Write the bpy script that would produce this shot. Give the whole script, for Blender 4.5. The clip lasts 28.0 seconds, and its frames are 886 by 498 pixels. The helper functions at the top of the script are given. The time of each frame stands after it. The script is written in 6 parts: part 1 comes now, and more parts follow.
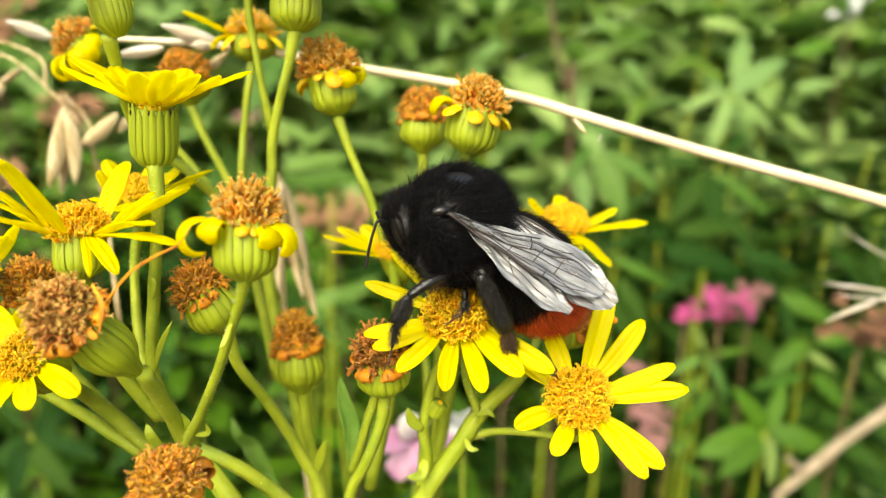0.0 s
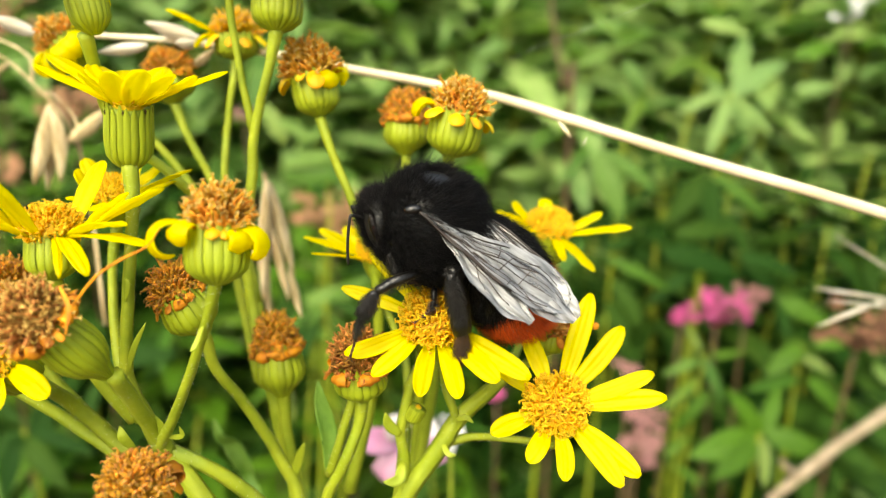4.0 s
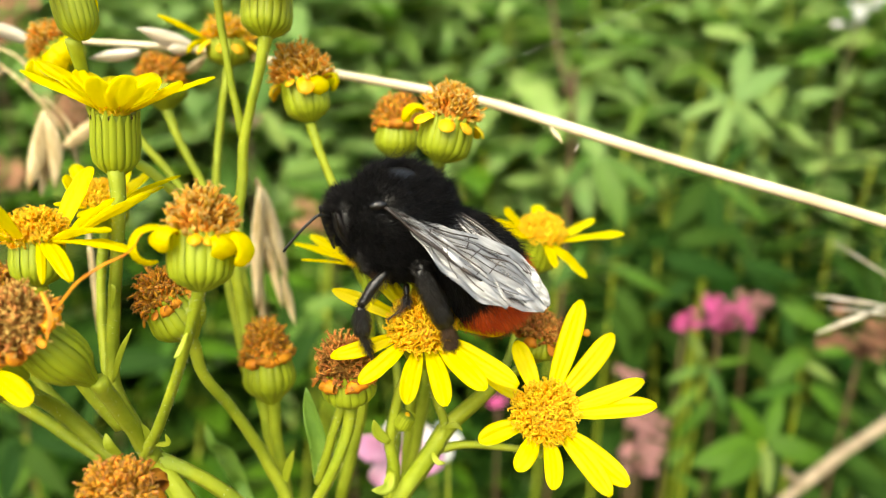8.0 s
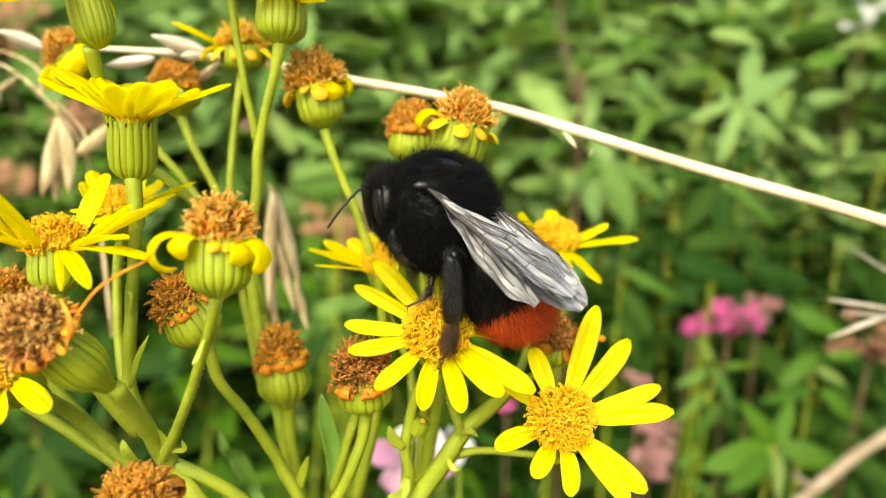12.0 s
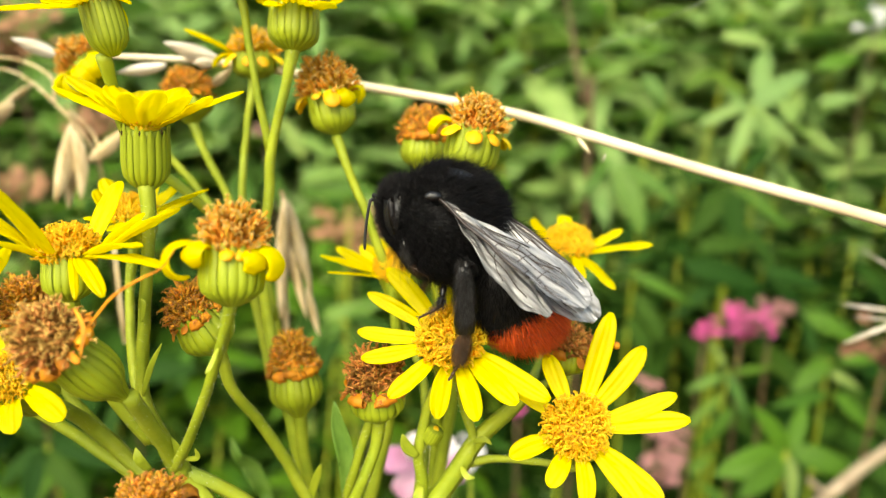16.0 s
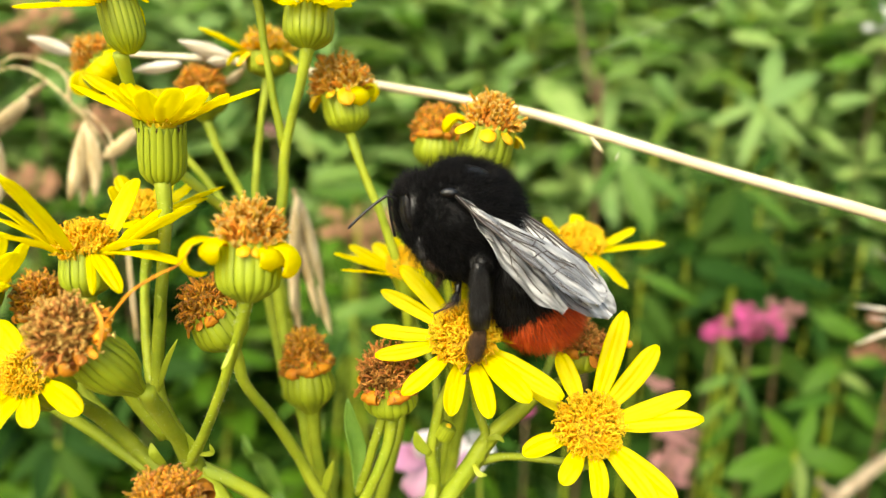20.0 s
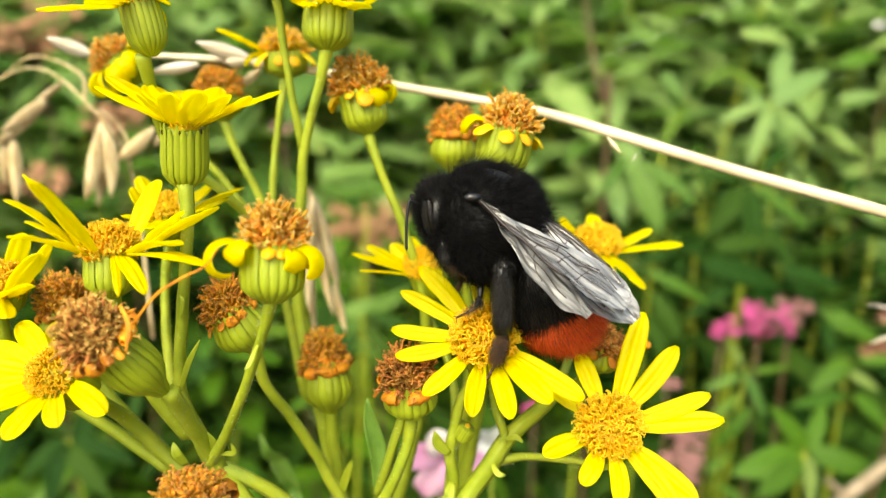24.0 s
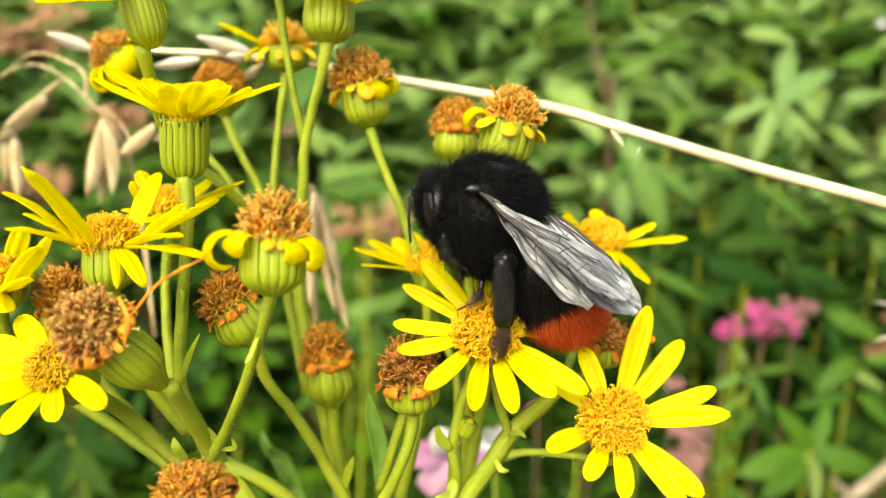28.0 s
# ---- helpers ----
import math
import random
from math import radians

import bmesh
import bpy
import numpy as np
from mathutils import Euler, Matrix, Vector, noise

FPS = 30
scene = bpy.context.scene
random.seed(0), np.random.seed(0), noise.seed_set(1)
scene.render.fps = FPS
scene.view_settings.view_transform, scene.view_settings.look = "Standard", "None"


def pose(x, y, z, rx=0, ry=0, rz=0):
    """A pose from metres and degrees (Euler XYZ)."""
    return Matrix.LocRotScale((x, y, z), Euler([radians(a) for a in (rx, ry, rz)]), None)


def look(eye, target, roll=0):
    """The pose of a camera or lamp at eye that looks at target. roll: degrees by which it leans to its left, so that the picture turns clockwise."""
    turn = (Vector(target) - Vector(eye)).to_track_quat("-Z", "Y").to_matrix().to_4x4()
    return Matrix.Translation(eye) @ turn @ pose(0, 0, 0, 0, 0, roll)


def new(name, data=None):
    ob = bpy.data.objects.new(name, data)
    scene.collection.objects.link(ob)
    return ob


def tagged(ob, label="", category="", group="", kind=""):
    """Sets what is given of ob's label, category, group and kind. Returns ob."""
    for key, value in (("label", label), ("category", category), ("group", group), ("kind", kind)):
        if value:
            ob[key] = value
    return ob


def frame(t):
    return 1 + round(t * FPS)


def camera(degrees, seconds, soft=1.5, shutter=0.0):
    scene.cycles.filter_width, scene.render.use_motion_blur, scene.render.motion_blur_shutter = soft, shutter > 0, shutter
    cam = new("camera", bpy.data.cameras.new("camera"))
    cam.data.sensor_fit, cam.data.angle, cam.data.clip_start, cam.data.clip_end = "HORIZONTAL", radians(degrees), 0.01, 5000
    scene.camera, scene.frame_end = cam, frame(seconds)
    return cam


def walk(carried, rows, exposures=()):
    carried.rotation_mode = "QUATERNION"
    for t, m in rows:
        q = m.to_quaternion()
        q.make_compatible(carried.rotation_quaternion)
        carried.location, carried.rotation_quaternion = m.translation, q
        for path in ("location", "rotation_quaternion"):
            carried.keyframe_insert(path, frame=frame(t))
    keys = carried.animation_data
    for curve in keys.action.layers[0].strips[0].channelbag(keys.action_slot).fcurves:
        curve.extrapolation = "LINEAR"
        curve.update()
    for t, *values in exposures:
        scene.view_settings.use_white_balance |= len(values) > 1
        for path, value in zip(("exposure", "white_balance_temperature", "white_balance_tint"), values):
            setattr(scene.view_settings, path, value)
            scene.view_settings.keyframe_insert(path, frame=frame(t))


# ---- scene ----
# A bumblebee on ragwort, close up. Places of plants and bee are written in millimetres.
cam = camera(62, 28.0, 1.25)
cam.data.dof.use_dof = True
cam.data.dof.focus_distance = 0.064
cam.data.dof.aperture_fstop = 23.0
PATH = [
    (0.0, pose(-0.000606, -0.067308, 0.719503, 72.293, -0.286, -2.631)),
    (0.5, pose(-0.000015, -0.067416, 0.719720, 71.940, -0.683, -2.498)),
    (1.0, pose(0.000342, -0.067314, 0.719219, 71.931, -0.538, -2.726)),
    (1.5, pose(0.000751, -0.066657, 0.719373, 71.802, -0.641, -2.834)),
    (2.0, pose(0.000860, -0.067165, 0.720101, 71.737, -0.773, -2.748)),
    (2.5, pose(0.000311, -0.067088, 0.720054, 71.885, -0.840, -2.696)),
    (3.0, pose(0.001274, -0.066524, 0.719577, 71.991, -0.873, -2.717)),
    (3.5, pose(0.001259, -0.066609, 0.719873, 72.061, -0.898, -2.533)),
    (5.5, pose(0.002502, -0.066478, 0.719412, 72.452, -0.800, -2.210)),
    (6.0, pose(0.002495, -0.066448, 0.719326, 72.533, -0.795, -2.109)),
    (6.5, pose(0.003000, -0.066750, 0.719706, 72.503, -0.928, -2.151)),
    (7.0, pose(0.002782, -0.066442, 0.719388, 72.635, -0.808, -2.186)),
    (7.5, pose(0.003111, -0.066372, 0.719642, 72.664, -0.788, -2.160)),
    (7.9, pose(0.002310, -0.066113, 0.719618, 72.633, -0.748, -2.384)),
    (8.0, pose(0.002900, -0.066251, 0.719673, 72.653, -0.822, -2.078)),
    (8.5, pose(0.002734, -0.066454, 0.719318, 72.708, -0.704, -2.147)),
    (9.0, pose(0.002753, -0.066384, 0.719517, 72.734, -0.739, -2.112)),
    (9.5, pose(0.002538, -0.066456, 0.719476, 72.759, -0.691, -2.089)),
    (10.0, pose(0.003029, -0.065891, 0.719472, 72.709, -0.686, -2.018)),
    (10.5, pose(0.003053, -0.065917, 0.719707, 72.763, -0.667, -2.028)),
    (11.0, pose(0.002612, -0.066044, 0.719765, 72.822, -0.599, -1.890)),
    (11.5, pose(0.002045, -0.066062, 0.719964, 72.819, -0.625, -1.751)),
    (12.0, pose(0.002102, -0.066135, 0.719859, 72.925, -0.555, -1.623)),
    (12.5, pose(0.002424, -0.065898, 0.719724, 72.961, -0.535, -1.472)),
    (14.5, pose(0.001601, -0.065992, 0.720093, 73.032, -0.331, -1.050)),
    (15.0, pose(0.001776, -0.065824, 0.720131, 73.053, -0.403, -0.817)),
    (15.5, pose(0.001756, -0.065722, 0.720057, 73.162, -0.278, -0.910)),
    (16.0, pose(0.001734, -0.065666, 0.720022, 73.204, -0.215, -0.980)),
    (16.5, pose(0.001733, -0.065518, 0.719974, 73.242, -0.209, -0.934)),
    (17.0, pose(0.001597, -0.065959, 0.720254, 73.213, -0.258, -0.864)),
    (17.5, pose(0.001587, -0.065510, 0.719937, 73.154, -0.254, -0.733)),
    (18.0, pose(0.001598, -0.065376, 0.720095, 73.126, -0.235, -0.722)),
    (18.5, pose(0.001533, -0.065566, 0.720006, 73.156, -0.250, -0.595)),
    (19.0, pose(0.001809, -0.065204, 0.719614, 73.164, -0.267, -0.635)),
    (19.5, pose(0.001583, -0.065677, 0.720251, 73.103, -0.278, -0.574)),
    (20.0, pose(0.001144, -0.065919, 0.719912, 73.190, -0.287, -0.369)),
    (20.5, pose(0.000764, -0.065905, 0.720313, 73.047, -0.315, -0.129)),
    (21.0, pose(0.000703, -0.065981, 0.720375, 73.082, -0.280, -0.024)),
    (21.5, pose(0.000959, -0.065896, 0.720063, 73.075, -0.310, -0.054)),
    (23.5, pose(0.000293, -0.065814, 0.719972, 72.991, -0.275, -0.015)),
    (24.0, pose(-0.000137, -0.066052, 0.720326, 72.967, -0.178, 0.080)),
    (24.5, pose(-0.000615, -0.066330, 0.720401, 73.100, -0.130, 0.097)),
    (25.0, pose(-0.000084, -0.066116, 0.719924, 73.128, -0.104, 0.044)),
    (25.5, pose(0.000042, -0.065682, 0.719614, 73.076, -0.082, 0.147)),
    (26.0, pose(-0.000045, -0.065851, 0.719857, 73.048, -0.080, 0.120)),
    (26.5, pose(-0.000202, -0.066062, 0.720036, 73.048, -0.068, 0.197)),
    (27.0, pose(0.000034, -0.065558, 0.719612, 73.063, -0.006, 0.173)),
    (27.5, pose(0.000018, -0.065736, 0.719634, 73.076, -0.028, 0.272)),
    (28.0, pose(-0.000033, -0.065675, 0.719398, 73.094, -0.008, 0.292)),
]
walk(cam, PATH, [(0.0, 1.42, 7400, 0), (28.0, 1.42, 7400, 0)])

# ---- light: a bright, thinly clouded sky ----
world = bpy.data.worlds.new("sky")
scene.world = world
world.use_nodes = True
wn, wl = world.node_tree.nodes, world.node_tree.links
sky = wn.new("ShaderNodeTexSky")
sky.sky_type = "NISHITA"
sky.sun_disc = False
sky.sun_elevation, sky.sun_rotation = radians(51), radians(205)
sky.dust_density = 4.0
wl.new(sky.outputs["Color"], wn["Background"].inputs["Color"])
wn["Background"].inputs["Strength"].default_value = 0.15
sun = new("sun", bpy.data.lights.new("sun", "SUN"))
sun.data.energy, sun.data.angle, sun.data.color = 1.5, radians(40), (1.0, 0.96, 0.9)
sun.matrix_basis = look((-0.22, -0.58, 0.78), (0, 0, 0))

# ---- small tools ----
MM = 0.001
WM = {}
rnd = random.Random(7)


def V(p):
    return Vector(p)


class Shape:
    """Vertices in millimetres and faces, gathered piece by piece."""

    def __init__(self):
        self.v, self.f = [], []

    def add(self, verts, faces):
        n = len(self.v)
        self.v.extend(tuple(p) for p in verts)
        self.f.extend(tuple(n + i for i in f) for f in faces)


def mesh_of(name, shape, material, origin=(0, 0, 0), smooth=True):
    me = bpy.data.meshes.new(name)
    v = (np.array(shape.v, float) - np.array(origin)) * MM
    me.from_pydata(v.tolist(), [], shape.f)
    if smooth:
        me.polygons.foreach_set("use_smooth", np.ones(len(me.polygons), bool))
    me.materials.append(material)
    return me


def under(ob, parent, m):
    """Puts ob at the world pose m under its parent."""
    WM[ob] = m
    if parent is not None:
        ob.parent = parent
        ob.matrix_basis = WM[parent].inverted() @ m
    else:
        ob.matrix_basis = m
    return ob


def part(name, shape, material, parent, label="", origin=(0, 0, 0), smooth=True):
    """One mesh object, written in world millimetres, under a thing or a part."""
    ob = new(name, mesh_of(name, shape, material, origin, smooth))
    under(ob, parent, Matrix.Translation(V(origin) * MM))
    return tagged(ob, label) if label else ob


def thing(name, at, label, category, group="", kind=""):
    ob = new(name)
    ob.empty_display_size = 0.01
    under(ob, None, Matrix.Translation(V(at) * MM))
    return tagged(ob, label, category, group, kind)


def frame_of(axis, hint=(0.3, -1, 0.2)):
    z = V(axis).normalized()
    x = z.cross(V(hint))
    if x.length < 1e-4:
        x = V((1, 0, 0)).cross(z)
    x.normalize()
    return x, z.cross(x), z


def spline(pts, n=6):
    """A smooth line through points (Catmull-Rom)."""
    p = [V(q) for q in pts]
    p = [2 * p[0] - p[1]] + p + [2 * p[-1] - p[-2]]
    out = []
    for i in range(1, len(p) - 2):
        a, b, c, d = p[i - 1:i + 3]
        for k in range(n):
            t = k / n
            out.append(0.5 * ((2 * b) + (c - a) * t + (2 * a - 5 * b + 4 * c - d) * t * t + (3 * b - a - 3 * c + d) * t ** 3))
    out.append(p[-2])
    return out


def tube(sh, line, radii, sides=8, ridge=0.0, flat=1.0):
    """A swept tube; radii run from start to end, ridge gives it ribs."""
    n = len(line)
    ref = V((0.2, -0.9, 0.3))
    verts, faces = [], []
    for i, p in enumerate(line):
        tan = (line[min(i + 1, n - 1)] - line[max(i - 1, 0)]).normalized()
        x = ref.cross(tan)
        x = x.normalized() if x.length > 1e-3 else V((1, 0, 0))
        y = tan.cross(x)
        f = i / (n - 1) * (len(radii) - 1)
        k = min(int(f), len(radii) - 2)
        r = radii[k] + (radii[k + 1] - radii[k]) * (f - k)
        for s in range(sides):
            a = 2 * math.pi * s / sides
            q = r * (1 + (ridge if s % 2 else -ridge))
            verts.append(p + x * (math.cos(a) * q) + y * (math.sin(a) * q * flat))
    for i in range(n - 1):
        for s in range(sides):
            t = (s + 1) % sides
            faces.append((i * sides + s, i * sides + t, (i + 1) * sides + t, (i + 1) * sides + s))
    faces.append(tuple(range(sides))[::-1])
    faces.append(tuple((n - 1) * sides + s for s in range(sides)))
    sh.add(verts, faces)


def ellipsoid(sh, c, ax, radii, seg=20, rings=14):
    c = V(c)
    verts = [c + ax[2] * radii[2]]
    for i in range(1, rings):
        th = math.pi * i / rings
        for s in range(seg):
            a = 2 * math.pi * s / seg
            verts.append(c + ax[0] * (radii[0] * math.sin(th) * math.cos(a)) + ax[1] * (radii[1] * math.sin(th) * math.sin(a)) + ax[2] * (radii[2] * math.cos(th)))
    verts.append(c - ax[2] * radii[2])
    faces = []
    for s in range(seg):
        faces.append((0, 1 + s, 1 + (s + 1) % seg))
        faces.append((len(verts) - 1, 1 + (rings - 2) * seg + (s + 1) % seg, 1 + (rings - 2) * seg + s))
    for i in range(rings - 2):
        for s in range(seg):
            t = (s + 1) % seg
            faces.append((1 + i * seg + s, 1 + (i + 1) * seg + s, 1 + (i + 1) * seg + t, 1 + i * seg + t))
    sh.add(verts, faces)


def strip(sh, line, normals, widths, thick=0.12, cup=-0.12, groove=0.05, cols=7, ripple=0.0):
    """A petal or leaf blade with thickness along a line; cup bends its cross-section, groove folds it lengthwise."""
    n = len(line)
    top, bot = [], []
    for i, p in enumerate(line):
        tan = (line[min(i + 1, n - 1)] - line[max(i - 1, 0)]).normalized()
        nr = normals[i]
        side = tan.cross(nr).normalized()
        nn = side.cross(tan)
        w = widths[i] / 2
        for j in range(cols):
            s = 2 * j / (cols - 1) - 1
            h = w * 2 * (cup * s * s + groove * math.cos(2.2 * math.pi * s)) + w * ripple * (math.sin(i * 0.75 + widths[0] * 40 + 1.6 * s) * abs(s) + 0.5 * math.sin(i * 1.7 + 5 * s))
            e = 1 - 0.75 * abs(s) ** 3
            q = p + side * (w * s) + nn * h
            top.append(q + nn * (thick * e / 2))
            bot.append(q - nn * (thick * e / 2))
    k = n * cols
    faces = []
    for i in range(n - 1):
        for j in range(cols - 1):
            a, b, c, d = i * cols + j, i * cols + j + 1, (i + 1) * cols + j + 1, (i + 1) * cols + j
            faces.append((a, b, c, d))
            faces.append((k + d, k + c, k + b, k + a))
        for j, o in ((0, 1), (cols - 1, -1)):
            a, d = i * cols + j, (i + 1) * cols + j
            faces.append((a, d, k + d, k + a) if o == 1 else (d, a, k + a, k + d))
    for j in range(cols - 1):
        a, b = (n - 1) * cols + j, (n - 1) * cols + j + 1
        faces.append((a, b, k + b, k + a))
        faces.append((j + 1, j, k + j, k + j + 1))
    sh.add(top + bot, faces)


# ---- materials ----
def material(name):
    m = bpy.data.materials.new(name)
    m.use_nodes = True
    return m, m.node_tree.nodes, m.node_tree.links, m.node_tree.nodes["Principled BSDF"]


def organic(name, dark, light, rough=0.55, scale=500.0, fine=2500.0, bump=0.25, through_light=0.0, island=0.25, spec=0.4, stretch=(1, 1, 1), patch=None, sheen=0.0, hue=0.0):
    """Plant tissue: two colours mixed by noise at two scales, varied from piece to piece, partly letting light through."""
    m, n, l, b = material(name)
    tc = n.new("ShaderNodeTexCoord")
    mp = n.new("ShaderNodeMapping")
    mp.inputs["Scale"].default_value = stretch
    l.new(tc.outputs["Object"], mp.inputs["Vector"])
    big, small = n.new("ShaderNodeTexNoise"), n.new("ShaderNodeTexNoise")
    for node, sc in ((big, scale), (small, fine)):
        node.inputs["Scale"].default_value = sc
        node.inputs["Detail"].default_value = 4
        l.new(mp.outputs["Vector"], node.inputs["Vector"])
    ramp = n.new("ShaderNodeMapRange")
    ramp.inputs["From Min"].default_value, ramp.inputs["From Max"].default_value = 0.3, 0.7
    l.new(big.outputs["Fac"], ramp.inputs["Value"])
    mix = n.new("ShaderNodeMix")
    mix.data_type = "RGBA"
    mix.inputs["A"].default_value, mix.inputs["B"].default_value = (*dark, 1), (*light, 1)
    l.new(ramp.outputs["Result"], mix.inputs["Factor"])
    col = mix.outputs["Result"]
    if patch:
        pn = n.new("ShaderNodeTexNoise")
        pn.inputs["Scale"].default_value = scale * 0.37
        l.new(mp.outputs["Vector"], pn.inputs["Vector"])
        pr = n.new("ShaderNodeMapRange")
        pr.inputs["From Min"].default_value, pr.inputs["From Max"].default_value = 0.55, 0.72
        l.new(pn.outputs["Fac"], pr.inputs["Value"])
        pm = n.new("ShaderNodeMix")
        pm.data_type = "RGBA"
        l.new(pr.outputs["Result"], pm.inputs["Factor"])
        l.new(col, pm.inputs["A"])
        pm.inputs["B"].default_value = (*patch, 1)
        col = pm.outputs["Result"]
    geo = n.new("ShaderNodeNewGeometry")
    info = n.new("ShaderNodeObjectInfo")
    add = n.new("ShaderNodeMath")
    add.operation = "ADD"
    l.new(geo.outputs["Random Per Island"], add.inputs[0])
    l.new(info.outputs["Random"], add.inputs[1])
    fr = n.new("ShaderNodeMath")
    fr.operation = "FRACT"
    l.new(add.outputs[0], fr.inputs[0])
    val = n.new("ShaderNodeMapRange")
    val.inputs["To Min"].default_value, val.inputs["To Max"].default_value = 1 - island, 1 + island
    l.new(fr.outputs[0], val.inputs["Value"])
    hsv = n.new("ShaderNodeHueSaturation")
    l.new(val.outputs["Result"], hsv.inputs["Value"])
    if hue:
        hr = n.new("ShaderNodeMapRange")
        hr.inputs["To Min"].default_value, hr.inputs["To Max"].default_value = 0.5 + hue, 0.5 - hue
        l.new(fr.outputs[0], hr.inputs["Value"])
        l.new(hr.outputs["Result"], hsv.inputs["Hue"])
    l.new(col, hsv.inputs["Color"])
    l.new(hsv.outputs["Color"], b.inputs["Base Color"])
    b.inputs["Roughness"].default_value = rough
    b.inputs["Specular IOR Level"].default_value = spec
    if sheen:
        b.inputs["Sheen Weight"].default_value = sheen
    bp = n.new("ShaderNodeBump")
    bp.inputs["Strength"].default_value = bump
    bp.inputs["Distance"].default_value = 0.0002
    l.new(small.outputs["Fac"], bp.inputs["Height"])
    l.new(bp.outputs["Normal"], b.inputs["Normal"])
    if through_light:
        tr = n.new("ShaderNodeBsdfTranslucent")
        l.new(hsv.outputs["Color"], tr.inputs["Color"])
        sm = n.new("ShaderNodeMixShader")
        sm.inputs[0].default_value = through_light
        l.new(b.outputs[0], sm.inputs[1])
        l.new(tr.outputs[0], sm.inputs[2])
        l.new(sm.outputs[0], n["Material Output"].inputs["Surface"])
    return m


PETAL = organic("yellow_petal", (0.88, 0.77, 0.004), (0.94, 0.87, 0.012), 0.5, 300, 2200, 0.25, 0.72, 0.06, 0.35)
PETAL_OLD = organic("ageing_petal", (0.85, 0.55, 0.004), (0.93, 0.76, 0.01), 0.55, 260, 1800, 0.3, 0.25, 0.14, 0.3, patch=(0.62, 0.2, 0.006))
FLORET = organic("disc_floret", (0.8, 0.46, 0.012), (0.9, 0.62, 0.03), 0.5, 700, 3000, 0.2, 0.5, 0.3, 0.3, hue=0.015)
FLORET_YELLOW = organic("fresh_floret", (0.84, 0.48, 0.01), (0.92, 0.66, 0.03), 0.5, 700, 3000, 0.2, 0.25, 0.18, 0.3, hue=0.01)
FLORET_ORANGE = organic("spent_floret", (0.44, 0.165, 0.012), (0.84, 0.44, 0.04), 0.6, 900, 3000, 0.2, 0.3, 0.35, 0.25, hue=0.015)
FLORET_BROWN = organic("withered_floret", (0.15, 0.05, 0.01), (0.5, 0.21, 0.04), 0.7, 600, 3000, 0.2, 0.1, 0.5, 0.2, hue=0.02)
FLORET_TAN = organic("dry_floret", (0.24, 0.085, 0.012), (0.6, 0.31, 0.075), 0.7, 600, 3000, 0.2, 0.1, 0.5, 0.2, hue=0.02)
STIGMA = organic("pale_stigma", (0.5, 0.29, 0.05), (0.8, 0.56, 0.17), 0.6, 900, 3000, 0.2, 0.25, 0.3, 0.25)
SHRIVEL = organic("shrivelled_ray", (0.34, 0.1, 0.006), (0.74, 0.3, 0.012), 0.6, 500, 2500, 0.4, 0.15, 0.3, 0.3)
BRACT = organic("green_bract", (0.22, 0.275, 0.01), (0.38, 0.43, 0.022), 0.5, 350, 1800, 0.3, 0.12, 0.14, 0.35)
CUP = organic("green_cup", (0.15, 0.2, 0.008), (0.27, 0.33, 0.016), 0.55, 350, 1800, 0.3, 0.1, 0.1, 0.35)
STEM = organic("green_stem", (0.19, 0.25, 0.01), (0.34, 0.385, 0.024), 0.55, 250, 1500, 0.5, 0.08, 0.1, 0.35, patch=(0.36, 0.45, 0.06))
HERB = organic("herb_leaf", (0.11, 0.23, 0.025), (0.22, 0.36, 0.06), 0.5, 250, 1500, 0.5, 0.3, 0.15, 0.3)
DOWN = organic("pale_down", (0.4, 0.43, 0.2), (0.6, 0.62, 0.38), 0.6)
DARK_TIP = organic("dark_bract_tip", (0.02, 0.012, 0.006), (0.05, 0.03, 0.01), 0.7, spec=0.1)
STRAW = organic("straw", (0.5, 0.41, 0.23), (0.74, 0.66, 0.45), 0.35, 200, 1500, 0.4, 0.05, 0.1, 0.5, stretch=(0.15, 1, 1), patch=(0.6, 0.45, 0.22))
HUSK = organic("dry_husk", (0.4, 0.27, 0.1), (0.84, 0.7, 0.42), 0.55, 900, 2500, 0.6, 0.3, 0.2, 0.3, stretch=(1, 1, 0.06))
HUSK_PALE = organic("pale_husk", (0.55, 0.47, 0.33), (0.85, 0.81, 0.7), 0.5, 900, 2500, 0.6, 0.3, 0.12, 0.3, stretch=(0.06, 1, 1))
LEAF = organic("green_leaf", (0.05, 0.135, 0.008), (0.115, 0.225, 0.018), 0.5, 60, 500, 0.4, 0.45, 0.25, 0.25, hue=0.02)
LEAF_PALE = organic("pale_green_leaf", (0.085, 0.19, 0.026), (0.15, 0.27, 0.045), 0.55, 60, 500, 0.4, 0.45, 0.25, 0.3, hue=0.015)
LEAF_BRIGHT = organic("bright_green_leaf", (0.055, 0.15, 0.007), (0.11, 0.23, 0.014), 0.5, 60, 500, 0.4, 0.45, 0.2, 0.25)
LEAF_YELLOW = organic("yellowing_leaf", (0.15, 0.25, 0.035), (0.25, 0.33, 0.07), 0.5, 60, 500, 0.4, 0.45, 0.2, 0.4)
# Paler than real leaves: daylight on far, upper foliage is painted into this green.
LEAF_LIT = organic("light_green_leaf", (0.26, 0.42, 0.11), (0.41, 0.57, 0.19), 0.55, 60, 500, 0.4, 0.6, 0.15, 0.3, hue=0.015)
# Low and inner leaves: shade between the plants is painted into this green.
LEAF_SHADED = organic("deep_green_leaf", (0.013, 0.045, 0.004), (0.036, 0.085, 0.009), 0.65, 60, 500, 0.4, 0.3, 0.3, 0.1, hue=0.02)
